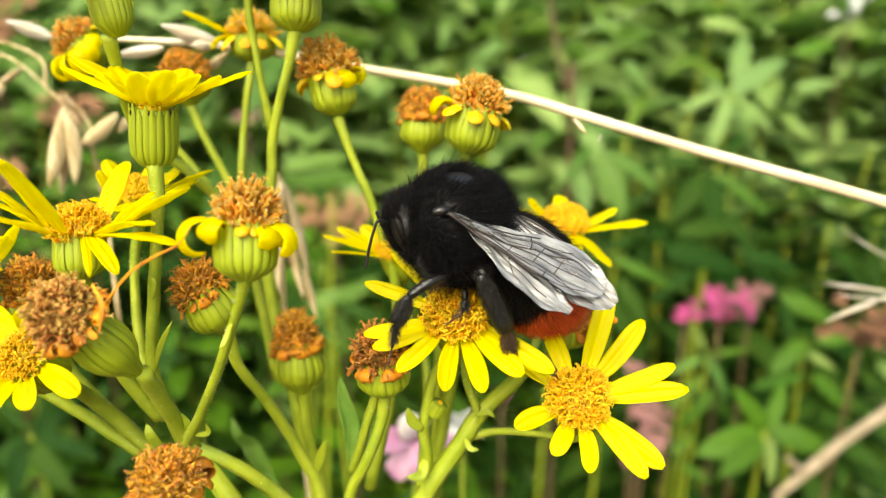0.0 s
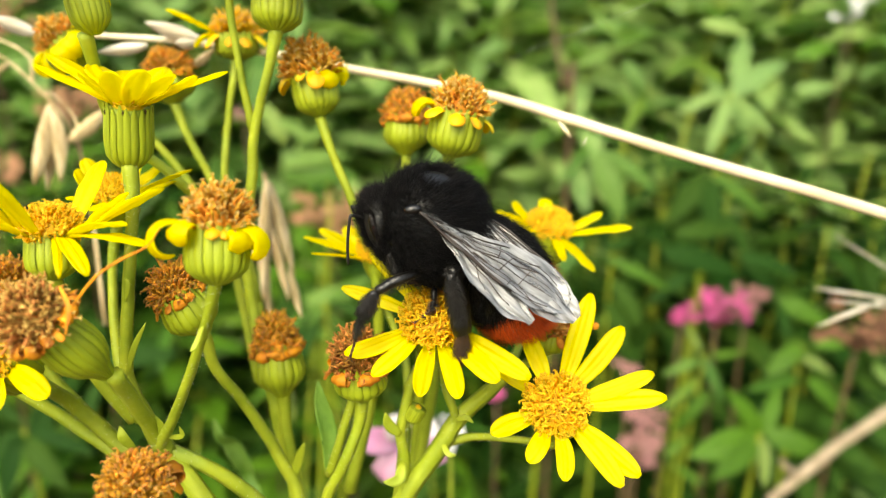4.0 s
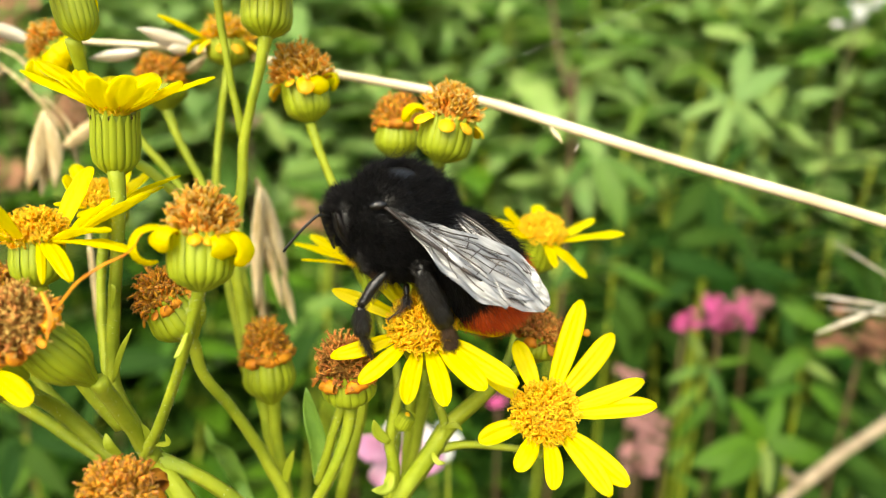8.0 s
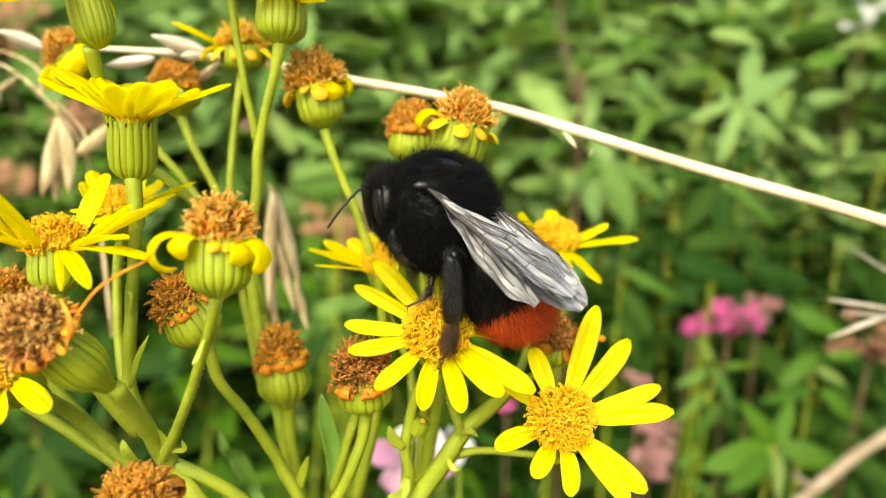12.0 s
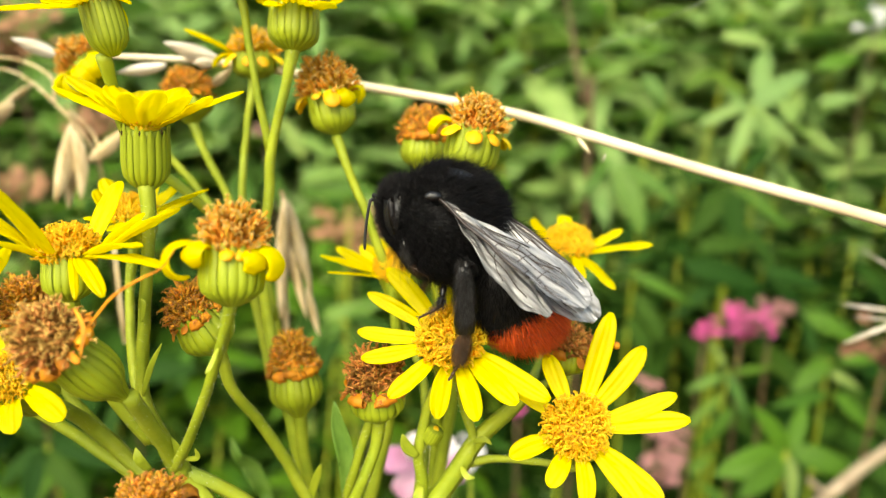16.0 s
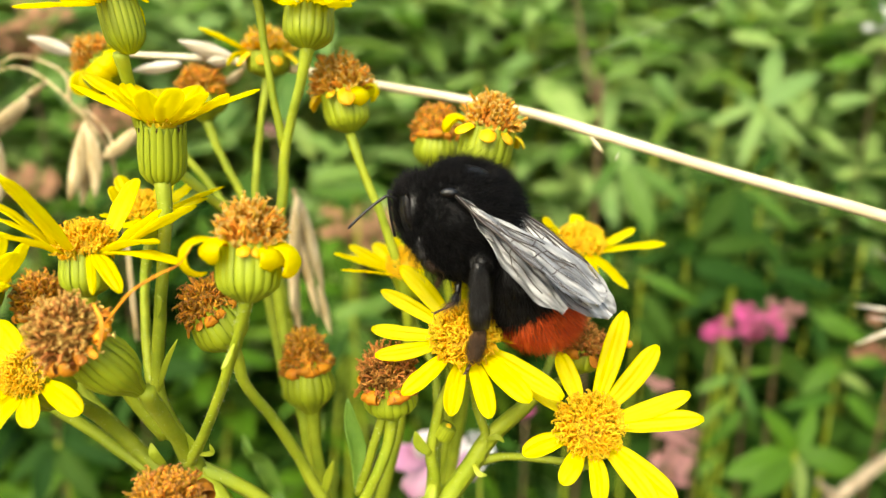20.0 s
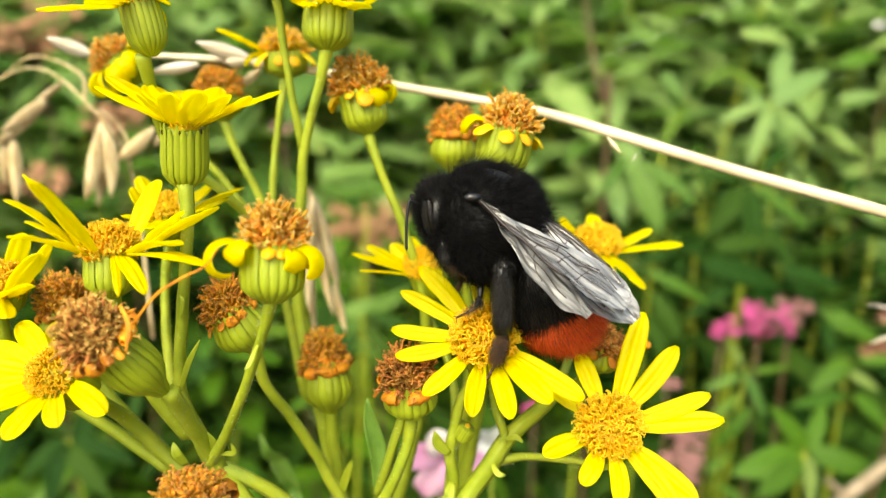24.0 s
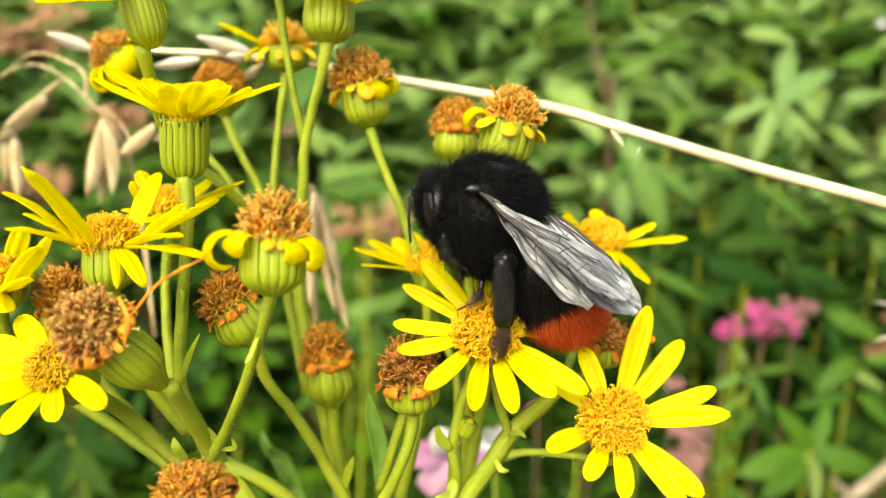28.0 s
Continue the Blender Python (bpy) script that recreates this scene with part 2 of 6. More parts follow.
TWIG = organic("brown_stem", (0.07, 0.04, 0.018), (0.14, 0.085, 0.035), 0.7, 120, 900, 0.5, 0, 0.2)
TWIG_GREY = organic("grey_twig", (0.2, 0.15, 0.09), (0.34, 0.27, 0.18), 0.7, 120, 900, 0.6, 0, 0.15)
PINK = organic("pink_blossom", (0.36, 0.035, 0.13), (0.62, 0.13, 0.3), 0.5, 90, 900, 0.3, 0.3, 0.6, 0.3, hue=0.02)
PINK_DULL = organic("faded_blossom", (0.2, 0.09, 0.08), (0.38, 0.19, 0.17), 0.6, 90, 900, 0.3, 0.25, 0.35, 0.3)
RUST = organic("rusty_blossom", (0.28, 0.13, 0.06), (0.48, 0.27, 0.14), 0.7, 90, 900, 0.3, 0.2, 0.35, 0.3)
DRIED = organic("dried_blossom", (0.1, 0.045, 0.025), (0.22, 0.11, 0.06), 0.8, 90, 900, 0.3, 0.15, 0.35, 0.2)
PALE_PINK = organic("pale_pink_petal", (0.72, 0.62, 0.6), (0.85, 0.8, 0.76), 0.5, 130, 900, 0.3, 0.3, 0.08, 0.3, patch=(0.75, 0.2, 0.5))
PINK_LIGHT = organic("light_pink_petal", (0.7, 0.3, 0.52), (0.84, 0.5, 0.68), 0.5, 130, 900, 0.3, 0.35, 0.12, 0.3)
WHITE = organic("white_petal", (0.7, 0.72, 0.66), (0.85, 0.85, 0.8), 0.5, 130, 900, 0.3, 0.3, 0.08, 0.3)
SOIL = organic("soil", (0.06, 0.035, 0.02), (0.16, 0.09, 0.055), 0.9, 9, 90, 0.8, 0, 0, 0.2, patch=(0.045, 0.06, 0.02))
CHITIN = organic("black_shell", (0.006, 0.006, 0.006), (0.014, 0.013, 0.012), 0.35, 900, 5000, 0.3, 0, 0.1, 0.5)
EYE = organic("dark_eye", (0.003, 0.002, 0.002), (0.008, 0.006, 0.005), 0.16, 2500, 9000, 0.5, 0, 0, 0.25)
LEG = organic("leg_shell", (0.003, 0.003, 0.003), (0.008, 0.006, 0.005), 0.3, 900, 4000, 0.3, 0, 0.1, 0.5)
TARSUS = organic("brown_tarsus", (0.03, 0.014, 0.006), (0.1, 0.045, 0.014), 0.45, 900, 4000, 0.3, 0, 0.2, 0.5)
FUR = organic("black_fur", (0.002, 0.002, 0.002), (0.007, 0.006, 0.006), 0.4, 900, 3000, 0.0, 0, 0.5, 0.12)
FUR_RED = organic("red_fur", (0.48, 0.045, 0.008), (0.72, 0.11, 0.015), 0.55, 900, 3000, 0.0, 0, 0.4, 0.3)
VEIN = organic("wing_vein", (0.012, 0.008, 0.006), (0.03, 0.018, 0.012), 0.4)
THREAD = organic("silk_thread", (0.75, 0.75, 0.7), (0.85, 0.85, 0.8), 0.3, 900, 3000, 0)


def wing_material():
    """A smoky membrane, wrinkled along its length, part of it clear."""
    m, n, l, b = material("wing_membrane")
    tc = n.new("ShaderNodeTexCoord")
    mp = n.new("ShaderNodeMapping")
    mp.inputs["Scale"].default_value = (0.3, 2.2, 1)
    l.new(tc.outputs["Object"], mp.inputs["Vector"])
    no = n.new("ShaderNodeTexNoise")
    no.inputs["Scale"].default_value = 800
    no.inputs["Detail"].default_value = 5
    l.new(mp.outputs["Vector"], no.inputs["Vector"])
    bp = n.new("ShaderNodeBump")
    bp.inputs["Strength"].default_value, bp.inputs["Distance"].default_value = 0.6, 0.0005
    l.new(no.outputs["Fac"], bp.inputs["Height"])
    cr = n.new("ShaderNodeMapRange")
    cr.inputs["From Min"].default_value, cr.inputs["From Max"].default_value = 0.36, 0.66
    cr.inputs["To Min"].default_value, cr.inputs["To Max"].default_value = 0.08, 0.26
    l.new(no.outputs["Fac"], cr.inputs["Value"])
    l.new(cr.outputs["Result"], b.inputs["Base Color"])
    b.inputs["Roughness"].default_value = 0.4
    b.inputs["Specular IOR Level"].default_value = 0.7
    b.inputs["IOR"].default_value = 1.9
    l.new(bp.outputs["Normal"], b.inputs["Normal"])
    tr = n.new("ShaderNodeBsdfTransparent")
    tr.inputs["Color"].default_value = (0.85, 0.82, 0.78, 1)
    mx = n.new("ShaderNodeMixShader")
    wr = n.new("ShaderNodeMapRange")
    wr.inputs["From Min"].default_value, wr.inputs["From Max"].default_value = 0.35, 0.65
    wr.inputs["To Min"].default_value, wr.inputs["To Max"].default_value = 0.5, 0.88
    l.new(no.outputs["Fac"], wr.inputs["Value"])
    l.new(wr.outputs["Result"], mx.inputs[0])
    l.new(tr.outputs[0], mx.inputs[1])
    l.new(b.outputs[0], mx.inputs[2])
    l.new(mx.outputs[0], n["Material Output"].inputs["Surface"])
    return m


WING = wing_material()

# ---- ground ----
g = Shape()
GN = 60
for i in range(GN + 1):
    for j in range(GN + 1):
        s, t = 2 * i / GN - 1, 2 * j / GN - 1
        x, y = 60000 * s ** 5 + 900 * s, 60000 * t ** 5 + 900 * t
        g.v.append((x, y, 12 * noise.noise((x / 60, y / 60, 0)) if abs(x) < 3000 and abs(y) < 3000 else 0))
for i in range(GN):
    for j in range(GN):
        a = i * (GN + 1) + j
        g.f.append((a, a + GN + 1, a + GN + 2, a + 1))
ground = new("ground", mesh_of("ground", g, SOIL))
tagged(ground, "bare brown garden soil under the plants", "ground", kind="structure")
WM[ground] = Matrix.Identity(4)


# ---- ragwort: heads, rays, stalks ----
def calyx_profile(v, kind):
    if kind == "cup":
        pts = [(0, 0.22), (0.06, 0.38), (0.17, 0.78), (0.3, 0.96), (0.5, 1.0), (1.0, 0.96)]
    else:
        pts = [(0, 0.22), (0.1, 0.36), (0.22, 0.72), (0.36, 0.95), (0.54, 1.0), (0.8, 0.9), (1.0, 0.8)]
    for (a, p), (b, q) in zip(pts, pts[1:]):
        if v <= b:
            t = (v - a) / (b - a)
            t = t * t * (3 - 2 * t)
            return p + (q - p) * t
    return pts[-1][1]


def bract_mesh(kind, n=20):
    """One bract of the cup round a head, for a cup of radius 1 and height 1 (in mm, scaled later)."""
    sh = Shape()
    rows, cols = 9, 5
    half = math.pi / n * 0.95
    for layer, off in ((0, 0.055), (1, -0.05)):
        for i in range(rows):
            v = i / (rows - 1) * 1.06
            taper = 1.0 if v < 0.88 else max(0.25, 1 - ((v - 0.88) / 0.2) ** 2)
            for j in range(cols):
                s = 2 * j / (cols - 1) - 1
                a = half * s * taper
                r = calyx_profile(min(v, 1), kind) + off * (1 - 0.7 * s * s) + (0.02 if v > 0.95 else 0)
                sh.v.append((r * math.cos(a), r * math.sin(a), v))
    k = rows * cols
    for i in range(rows - 1):
        for j in range(cols - 1):
            a, b, c, d = i * cols + j, i * cols + j + 1, (i + 1) * cols + j + 1, (i + 1) * cols + j
            sh.f.append((a, b, c, d))
            sh.f.append((k + d, k + c, k + b, k + a))
    return mesh_of("bract", sh, BRACT)


BRACTS = {k: bract_mesh(k) for k in ("cup", "urn")}


def florets(c, ax, rd, h, count, length, r, spread=1.0, mess=0.2, fat=0.2, erect=0.0, fork=0.75):
    """A dome of small tubular florets with forked tips."""
    sh, tuft = Shape(), Shape()
    x, y, z = ax
    for i in range(count):
        u = (i + 0.5) / count
        th = math.acos(1 - u * (1 - math.cos(spread * math.pi / 2)))
        ph = i * 2.399963 + r.uniform(-0.2, 0.2)
        d = x * (math.sin(th) * math.cos(ph)) + y * (math.sin(th) * math.sin(ph)) + z * math.cos(th)
        foot = c + (x * (math.sin(th) * math.cos(ph)) + y * (math.sin(th) * math.sin(ph))) * (rd * 0.7) + z * (math.cos(th) * h * 0.66)
        jit = V((r.uniform(-1, 1), r.uniform(-1, 1), r.uniform(-1, 1))) * mess
        d2 = (d * (1 - erect) + z * (0.35 + erect) + jit).normalized()
        ln = length * r.uniform(0.7, 1.25)
        bend = V((r.uniform(-1, 1), r.uniform(-1, 1), r.uniform(-1, 1))) * (mess * ln * 0.9)
        line = [foot, foot + d2 * (ln * 0.55) + bend * 0.2, foot + d2 * (ln * 0.85) + bend * 0.6, foot + d2 * ln + bend]
        tube(sh, line, [fat * 0.75, fat * 0.7, fat * 1.05, fat * r.uniform(0.7, 1.3)], 5)
        if r.random() < fork:
            e = line[-1]
            for sgn in (-1, 1):
                sd = d2.cross(V((r.uniform(-1, 1), r.uniform(-1, 1), r.uniform(-1, 1)))).normalized() * (sgn * fat * 2.2)
                tube(tuft, [e - d2 * fat, e + d2 * (fat * 1.6) + sd * 0.35, e + d2 * (fat * 1.5) + sd, e + d2 * (fat * 0.9) + sd * 1.15], [fat * 0.42, fat * 0.42, fat * 0.36, fat * 0.25], 4)
    return sh, tuft


def petal_widths(n, width, base=0.5):
    out = []
    for i in range(n):
        u = i / (n - 1)
        if u < 0.5:
            w = base + (1 - base) * math.sin(math.pi / 2 * u / 0.5)
        else:
            w = max(0.0, 1 - ((u - 0.5) / 0.515) ** 3.4) ** 0.62
        out.append(max(width * w, width * 0.2))
    return out


def ray_to(c, ax, rd, tip, width, bulge, r, lift=-0.2):
    """A ray from the disc's rim to a tip."""
    x, y, z = ax
    tip = V(tip)
    out = tip - c
    flat = out - z * out.dot(z)
    flat = flat.normalized() if flat.length > 1e-3 else x
    root = c + flat * (rd * 0.72) + z * lift
    mid = (root + tip) / 2 + z * bulge
    line, nrm = [], []
    side = flat.cross(z).normalized()
    tw, sway = r.uniform(-0.25, 0.25), r.uniform(-0.25, 0.25)
    for i in range(15):
        u = i / 14
        line.append(root * (1 - u) ** 2 + mid * (2 * u * (1 - u)) + tip * u * u + side * (sway * math.sin(math.pi * u)))
    for i in range(15):
        tan = (line[min(i + 1, 14)] - line[max(i - 1, 0)]).normalized()
        q = side.cross(tan)
        q = q if q.dot(z) > 0 else -q
        nrm.append((q + side * (tw * i / 14)).normalized())
    sh = Shape()
    strip(sh, line, nrm, petal_widths(15, width), 0.12, r.uniform(-0.16, 0.06), r.uniform(0.05, 0.1), 9, 0.06)
    return sh


def ray_curled(c, ax, rd, az, length, width, lift, curl, r, roll=-0.14):
    """A ray that rolls back on itself as it withers."""
    x, y, z = ax
    d = x * math.cos(az) + y * math.sin(az)
    side = d.cross(z)
    p = c + d * (rd * 0.75)
    line, nrm, n = [], [], 16
    for i in range(n):
        u = i / (n - 1)
        a = lift - curl * u ** 1.3
        line.append(p.copy())
        nrm.append((z * math.cos(a) - d * math.sin(a)).normalized())
        p = p + (d * math.cos(a) + z * math.sin(a)) * (length / n) + side * (r.uniform(-0.04, 0.04) * length / n)
    sh = Shape()
    strip(sh, line, nrm, petal_widths(n, width, 0.55), 0.14, roll, 0.04)
    return sh


def head(plant, base, rim, top, rc, rd, kind, seed, tips=(), curls=(), tint="", label="", bracts=True, width=3.2, lift=-0.2, arch=0.0, slim=0.78):
    """One flower head: cup of bracts, disc of florets, rays. base, rim and top lie on its axis."""
    r = random.Random(seed)
    base, rim, top = V(base), V(rim), V(top)
    base = base - (rim - base) * 0.05
    axis = rim - base
    hh = axis.length
    ax = frame_of(axis)
    shape = "urn" if kind == "brown" else "cup"
    core = Shape()
    rows, seg = 10, 16
    for i in range(rows):
        v = i / (rows - 1)
        q = calyx_profile(v, shape) * rc * 0.97
        for s in range(seg):
            a = 2 * math.pi * s / seg
            core.v.append(tuple(base + ax[2] * (v * hh) + ax[0] * (q * math.cos(a)) + ax[1] * (q * math.sin(a))))
    for i in range(rows - 1):
        for s in range(seg):
            t = (s + 1) % seg
            core.f.append((i * seg + s, i * seg + t, (i + 1) * seg + t, (i + 1) * seg + s))
    core.f.append(tuple((rows - 1) * seg + s for s in range(seg)))
    core.f.append(tuple(range(seg))[::-1])
    fh = part("flower_head", core, CUP, plant, label, base)
    if bracts:
        for i in range(20):
            a = 2 * math.pi * i / 20 + r.uniform(-0.03, 0.03)
            m = Matrix.Translation(base * MM) @ Matrix((ax[0], ax[1], ax[2])).transposed().to_4x4() @ Matrix.Rotation(a, 4, "Z") @ Matrix.Diagonal((rc, rc, hh * r.uniform(0.96, 1.04), 1))
            ob = new("bract", BRACTS[shape])
            under(ob, fh, m)
    h = (top - rim).length
    seat = rim + ax[2] * max(0.0, lift)
    up = ax if (top - rim).length < 1e-3 else frame_of((top - rim) * 0.6 + axis.normalized() * h * 0.4)
    if kind == "open":
        sh, tuft = florets(seat, up, rd * 1.05, h * 1.05, 400, 0.2 * rd, r, 1.0, 0.34, 0.04 * rd)
        pale = FLORET_YELLOW
        m = FLORET_YELLOW if tint == "yellow" else FLORET
    elif kind == "curled":
        sh, tuft = florets(seat, up, rd * 1.02, h * 0.95, 340, 0.38 * rd, r, 1.05, 0.45, 0.042 * rd, 0.15)
        pale = STIGMA
        m = FLORET if tint == "gold" else FLORET_ORANGE
    else:
        fine = 0.034 if tint == "tan" else 0.044
        sh, tuft = florets(seat, up, rd * 0.93, h * 0.95, 480 if tint == "tan" else 360, 0.29 * rd, r, 1.12, 0.62, fine * rd, 0.0, 0.7)
        pale = STIGMA if tint == "tan" else FLORET_TAN
        m = {"tan": FLORET_TAN, "orange": FLORET_ORANGE}.get(tint, FLORET_BROWN)
    dome = Shape()
    ellipsoid(dome, seat, up, (rd * (0.76 if kind == "open" else 0.66), rd * (0.76 if kind == "open" else 0.66), h * (0.73 if kind == "open" else 0.64)), 16, 10)
    sh.add(dome.v, dome.f)
    part("disc", sh, m, fh, "", rim)
    part("stigma_tuft", tuft, pale, fh, "", rim)
    for tip in tips:
        tip, w = (tip[:3], tip[3]) if len(tip) > 3 else (tip, width)
        part("ray_petal", ray_to(rim, ax, rd, tip, w * slim * r.uniform(0.93, 1.07), r.uniform(-0.1, 0.5) + arch * r.uniform(0.4, 1.0), r, lift), PETAL, fh, "", rim)
    for az, ln, w, lift, curl in curls:
        if kind == "curled":
            ln, w, curl = ln * 1.3, w * 1.1, curl * (0.82 if ln > 2.5 else 0.5)
        part("curled_ray", ray_curled(rim, ax, rd, radians(az), ln, w, radians(lift), radians(curl), r, -0.1 if kind == "brown" else -0.16), SHRIVEL if kind == "brown" else PETAL if ln > 2.9 else PETAL_OLD, fh, "", rim)
    return fh


def ring_of_rays(n, ln, w, lift, curl, seed, jit=12):
    """Withered rays round a head: most rolled up like scrolls, some hanging flat."""
    q = random.Random(seed)
    out = []
    for i in range(n + 2):
        az = 360 * i / (n + 2) + q.uniform(-jit, jit)
        if q.random() < 0.72:
            out.append((az, ln * q.uniform(1.3, 1.9), w * q.uniform(0.75, 1.1), q.uniform(-10, 35), q.uniform(340, 520)))
        else:
            out.append((az, ln * q.uniform(0.6, 0.95), w * q.uniform(0.5, 0.9), q.uniform(-75, -20), q.uniform(-30, 60)))
    return out


def stalk(plant, pts, radii, name="stalk"):
    sh = Shape()
    line = spline(pts, 7)
    for i, p in enumerate(line):
        line[i] = p + V((noise.noise(p * 0.35), noise.noise(p * 0.35 + V((9, 0, 0))), noise.noise(p * 0.35 + V((0, 9, 0))))) * 0.12
    tube(sh, line, [q * (0.8 if name == "stem" else 0.7) for q in radii], 16, 0.1)
    ob = part(name, sh, STEM, plant, "", line[-1])
    if min(p.y for p in line[:-1]) < 3.0:
        q = random.Random(int(line[0].x * 100))
        down = Shape()
        for k in range(int(6 * len(line))):
            i = q.randrange(len(line) - 1)
            p = line[i].lerp(line[i + 1], q.random())
            if p.z < 660:
                continue
            rr = 0.66 * radii[min(int(i / len(line) * len(radii)), len(radii) - 1)]
            d = V((q.uniform(-1, 1), q.uniform(-1, 1), q.uniform(-1, 1))).normalized()
            side = d.cross(line[i + 1] - line[i]).normalized()
            a = p + side * rr * 0.9
            tube(down, [a, a + side * 0.16 + d * 0.1, a + side * 0.24 + d * q.uniform(0.1, 0.3)], [0.02, 0.014, 0.006], 3)
        if down.v:
            part("down", down, DOWN, ob, "", line[-1])
    return ob


def scale_leaf(plant, pts, width, mat=None, name="small_leaf", cup=0.15, ripple=0.0):
    line = spline(pts, 4)
    n = len(line)
    face = V((0.1, -1, 0.35)).normalized()
    sh = Shape()
    strip(sh, line, [face] * n, [max(0.08, width * math.sin(math.pi * (0.12 + 0.86 * i / (n - 1))) ** 0.8) for i in range(n)], 0.16, cup, 0.03, 7 if ripple else 5, ripple)
    return part(name, sh, mat or STEM, plant, "", line[0])


# the spray at the front, whose branches meet in one joint
spray_1 = thing("ragwort_spray", (-19.54, -11.74, 658.04), "ragwort spray with yellow and withered heads on green stalks", "flower", "ragwort sprays")
head(spray_1, (-13.14, -13.62, 700.07), (-13.1, -12.42, 704.02), (-12.86, -11.79, 707.82), 2.35, 2.55, "curled", 11,
     curls=[(186, 5.4, 2.4, 30, 310), (215, 3.2, 2.3, 35, 280), (-28, 3.8, 2.8, 10, 250), (5, 2.8, 2.0, 10, 280), (-55, 2.8, 2.0, -5, 260), (100, 3.4, 2.0, 30, 280), (60, 3.0, 2.0, 20, 280), (-100, 1.2, 0.9, -10, 160), (-80, 1.0, 0.7, -30, 100)],
     label="withering head with yellow rays rolled back")
stalk(spray_1, [(-13.14, -13.55, 700.32), (-14.4, -12.57, 696.64), (-17.13, -10.37, 690.12), (-19.84, -7.92, 684.42), (-21.95, -5.84, 680.93)], [0.75, 0.55, 0.6, 0.65, 0.9])
head(spray_1, (-22.92, -2.27, 706.5), (-22.35, -2.58, 711.69), (-22.14, -2.76, 713.15), 1.95, 1.75, "open", 12,
     tips=[(-29.49, -2.79, 715.11), (-31.29, 3.64, 715.64), (-14.25, -0.85, 714.61), (-27.73, 4.42, 714.78, 3.6), (-25.92, 6.28, 714.01), (-24.02, 6.31, 714.11), (-21.37, 5.35, 714.41), (-29.26, 3.06, 713.75), (-22.01, -5.99, 714.92), (-19.66, -5.94, 715.05), (-17.69, -5.02, 714.67), (-25.14, -4.97, 714.83), (-16.2, -4.02, 714.49)], tint="yellow", label="open yellow head seen from its side", width=2.9, lift=0.4)
stalk(spray_1, [(-22.57, -3.19, 706.89), (-22.54, -3.82, 703.1), (-22.96, -4.5, 699.16), (-23.83, -4.85, 692.83), (-24.18, -5.28, 687.96), (-22.74, -5.6, 683.47), (-21.31, -5.56, 680.14)], [0.95, 0.75, 0.7, 0.75, 0.8, 1.0, 1.3])
for k in range(13):
    a = 2 * math.pi * k / 13
    dot = Shape()
    ellipsoid(dot, V((-22.42, -2.49, 711.29)) + V((1.95 * math.cos(a), 1.95 * math.sin(a), 0.15)), (V((1, 0, 0)), V((0, 1, 0)), V((0, 0, 1))), (0.1, 0.1, 0.22), 6, 5)
    part("bract_tip", dot, DARK_TIP, spray_1, "dark bract tip", (-22.42, -2.49, 711.29))
head(spray_1, (-23.07, -11.99, 691.69), (-26.25, -14.64, 697.42), (-27.15, -15.95, 701.01), 2.1, 2.9, "brown", 13, tint="tan",
     curls=ring_of_rays(13, 2.0, 1.1, 5, 190, 3, 6), label="withered brown head on a stout green cup")
stalk(spray_1, [(-22.42, -12.01, 691.6), (-22.19, -8.43, 686.19), (-21.31, -5.51, 680.29), (-18.5, -6.29, 676.01), (-14.2, -8.62, 668.32), (-12.37, -10.98, 653.64)], [0.85, 0.8, 1.0, 1.15, 1.4, 1.8], "stem")
scale_leaf(spray_1, [(-22.9, -16.4, 699.2), (-22.36, -16.5, 699.77), (-20.73, -16.5, 701.63), (-18.79, -16.5, 702.9), (-17.0, -16.5, 703.82), (-15.92, -16.5, 705.23)], 0.2, SHRIVEL, "dry_thread")
scale_leaf(spray_1, [(-23.4, -16.52, 700.85), (-22.58, -17.33, 699.56), (-22.73, -18.1, 697.72)], 0.35, SHRIVEL, "dry_thread")
head(spray_1, (-28.08, -7.9, 698.29), (-28.18, -6.86, 701.7), (-27.69, -7.4, 704.73), 2.05, 2.7, "open", 14,
     tips=[(-33.27, -8.88, 708.81), (-35.88, -7.51, 706.45), (-33.08, -9.95, 705.28), (-33.23, -12.23, 704.68), (-29.09, -15.50, 709.77, 2.0), (-26.48, 0.84, 706.42), (-19.06, -5.71, 705.49), (-22.10, -5.50, 705.01), (-18.94, -10.94, 702.03), (-23.45, -12.00, 699.99, 1.8), (-25.3, -12.59, 700.03, 0.8), (-20.17, 2.43, 704.76), (-20.87, -10.00, 703.46, 2.6)], label="open yellow head with a golden disc", width=2.7, arch=1.3)
head(spray_1, (-28.29, 6.95, 698.99), (-28.39, 6.78, 701.9), (-28.24, 6.26, 703.61), 2.3, 2.6, "open", 141, tips=[(-20.03, 5.53, 704.64), (-20.71, 2.27, 704.24), (-31.53, 6.5, 704.41), (-32.34, 10.77, 704.72), (-27.6, 11.68, 704.25), (-31.07, 2.77, 702.44), (-24.27, 10.61, 704.16), (-27.68, 1.49, 701.66), (-24.46, 1.41, 701.41)], tint="yellow", label="open yellow head half hidden by a stalk", width=2.6)
stalk(spray_1, [(-28.29, 6.98, 699.1), (-28.86, 5.25, 693.41), (-27.53, 1.24, 687.05), (-24.22, -3.39, 682.14)], [0.8, 0.6, 0.7, 0.9])
stalk(spray_1, [(-28.08, -7.83, 698.51), (-27.99, -7.16, 693.83), (-26.72, -5.73, 688.19), (-24.07, -5.15, 683.2)], [0.9, 0.7, 0.8, 0.9])
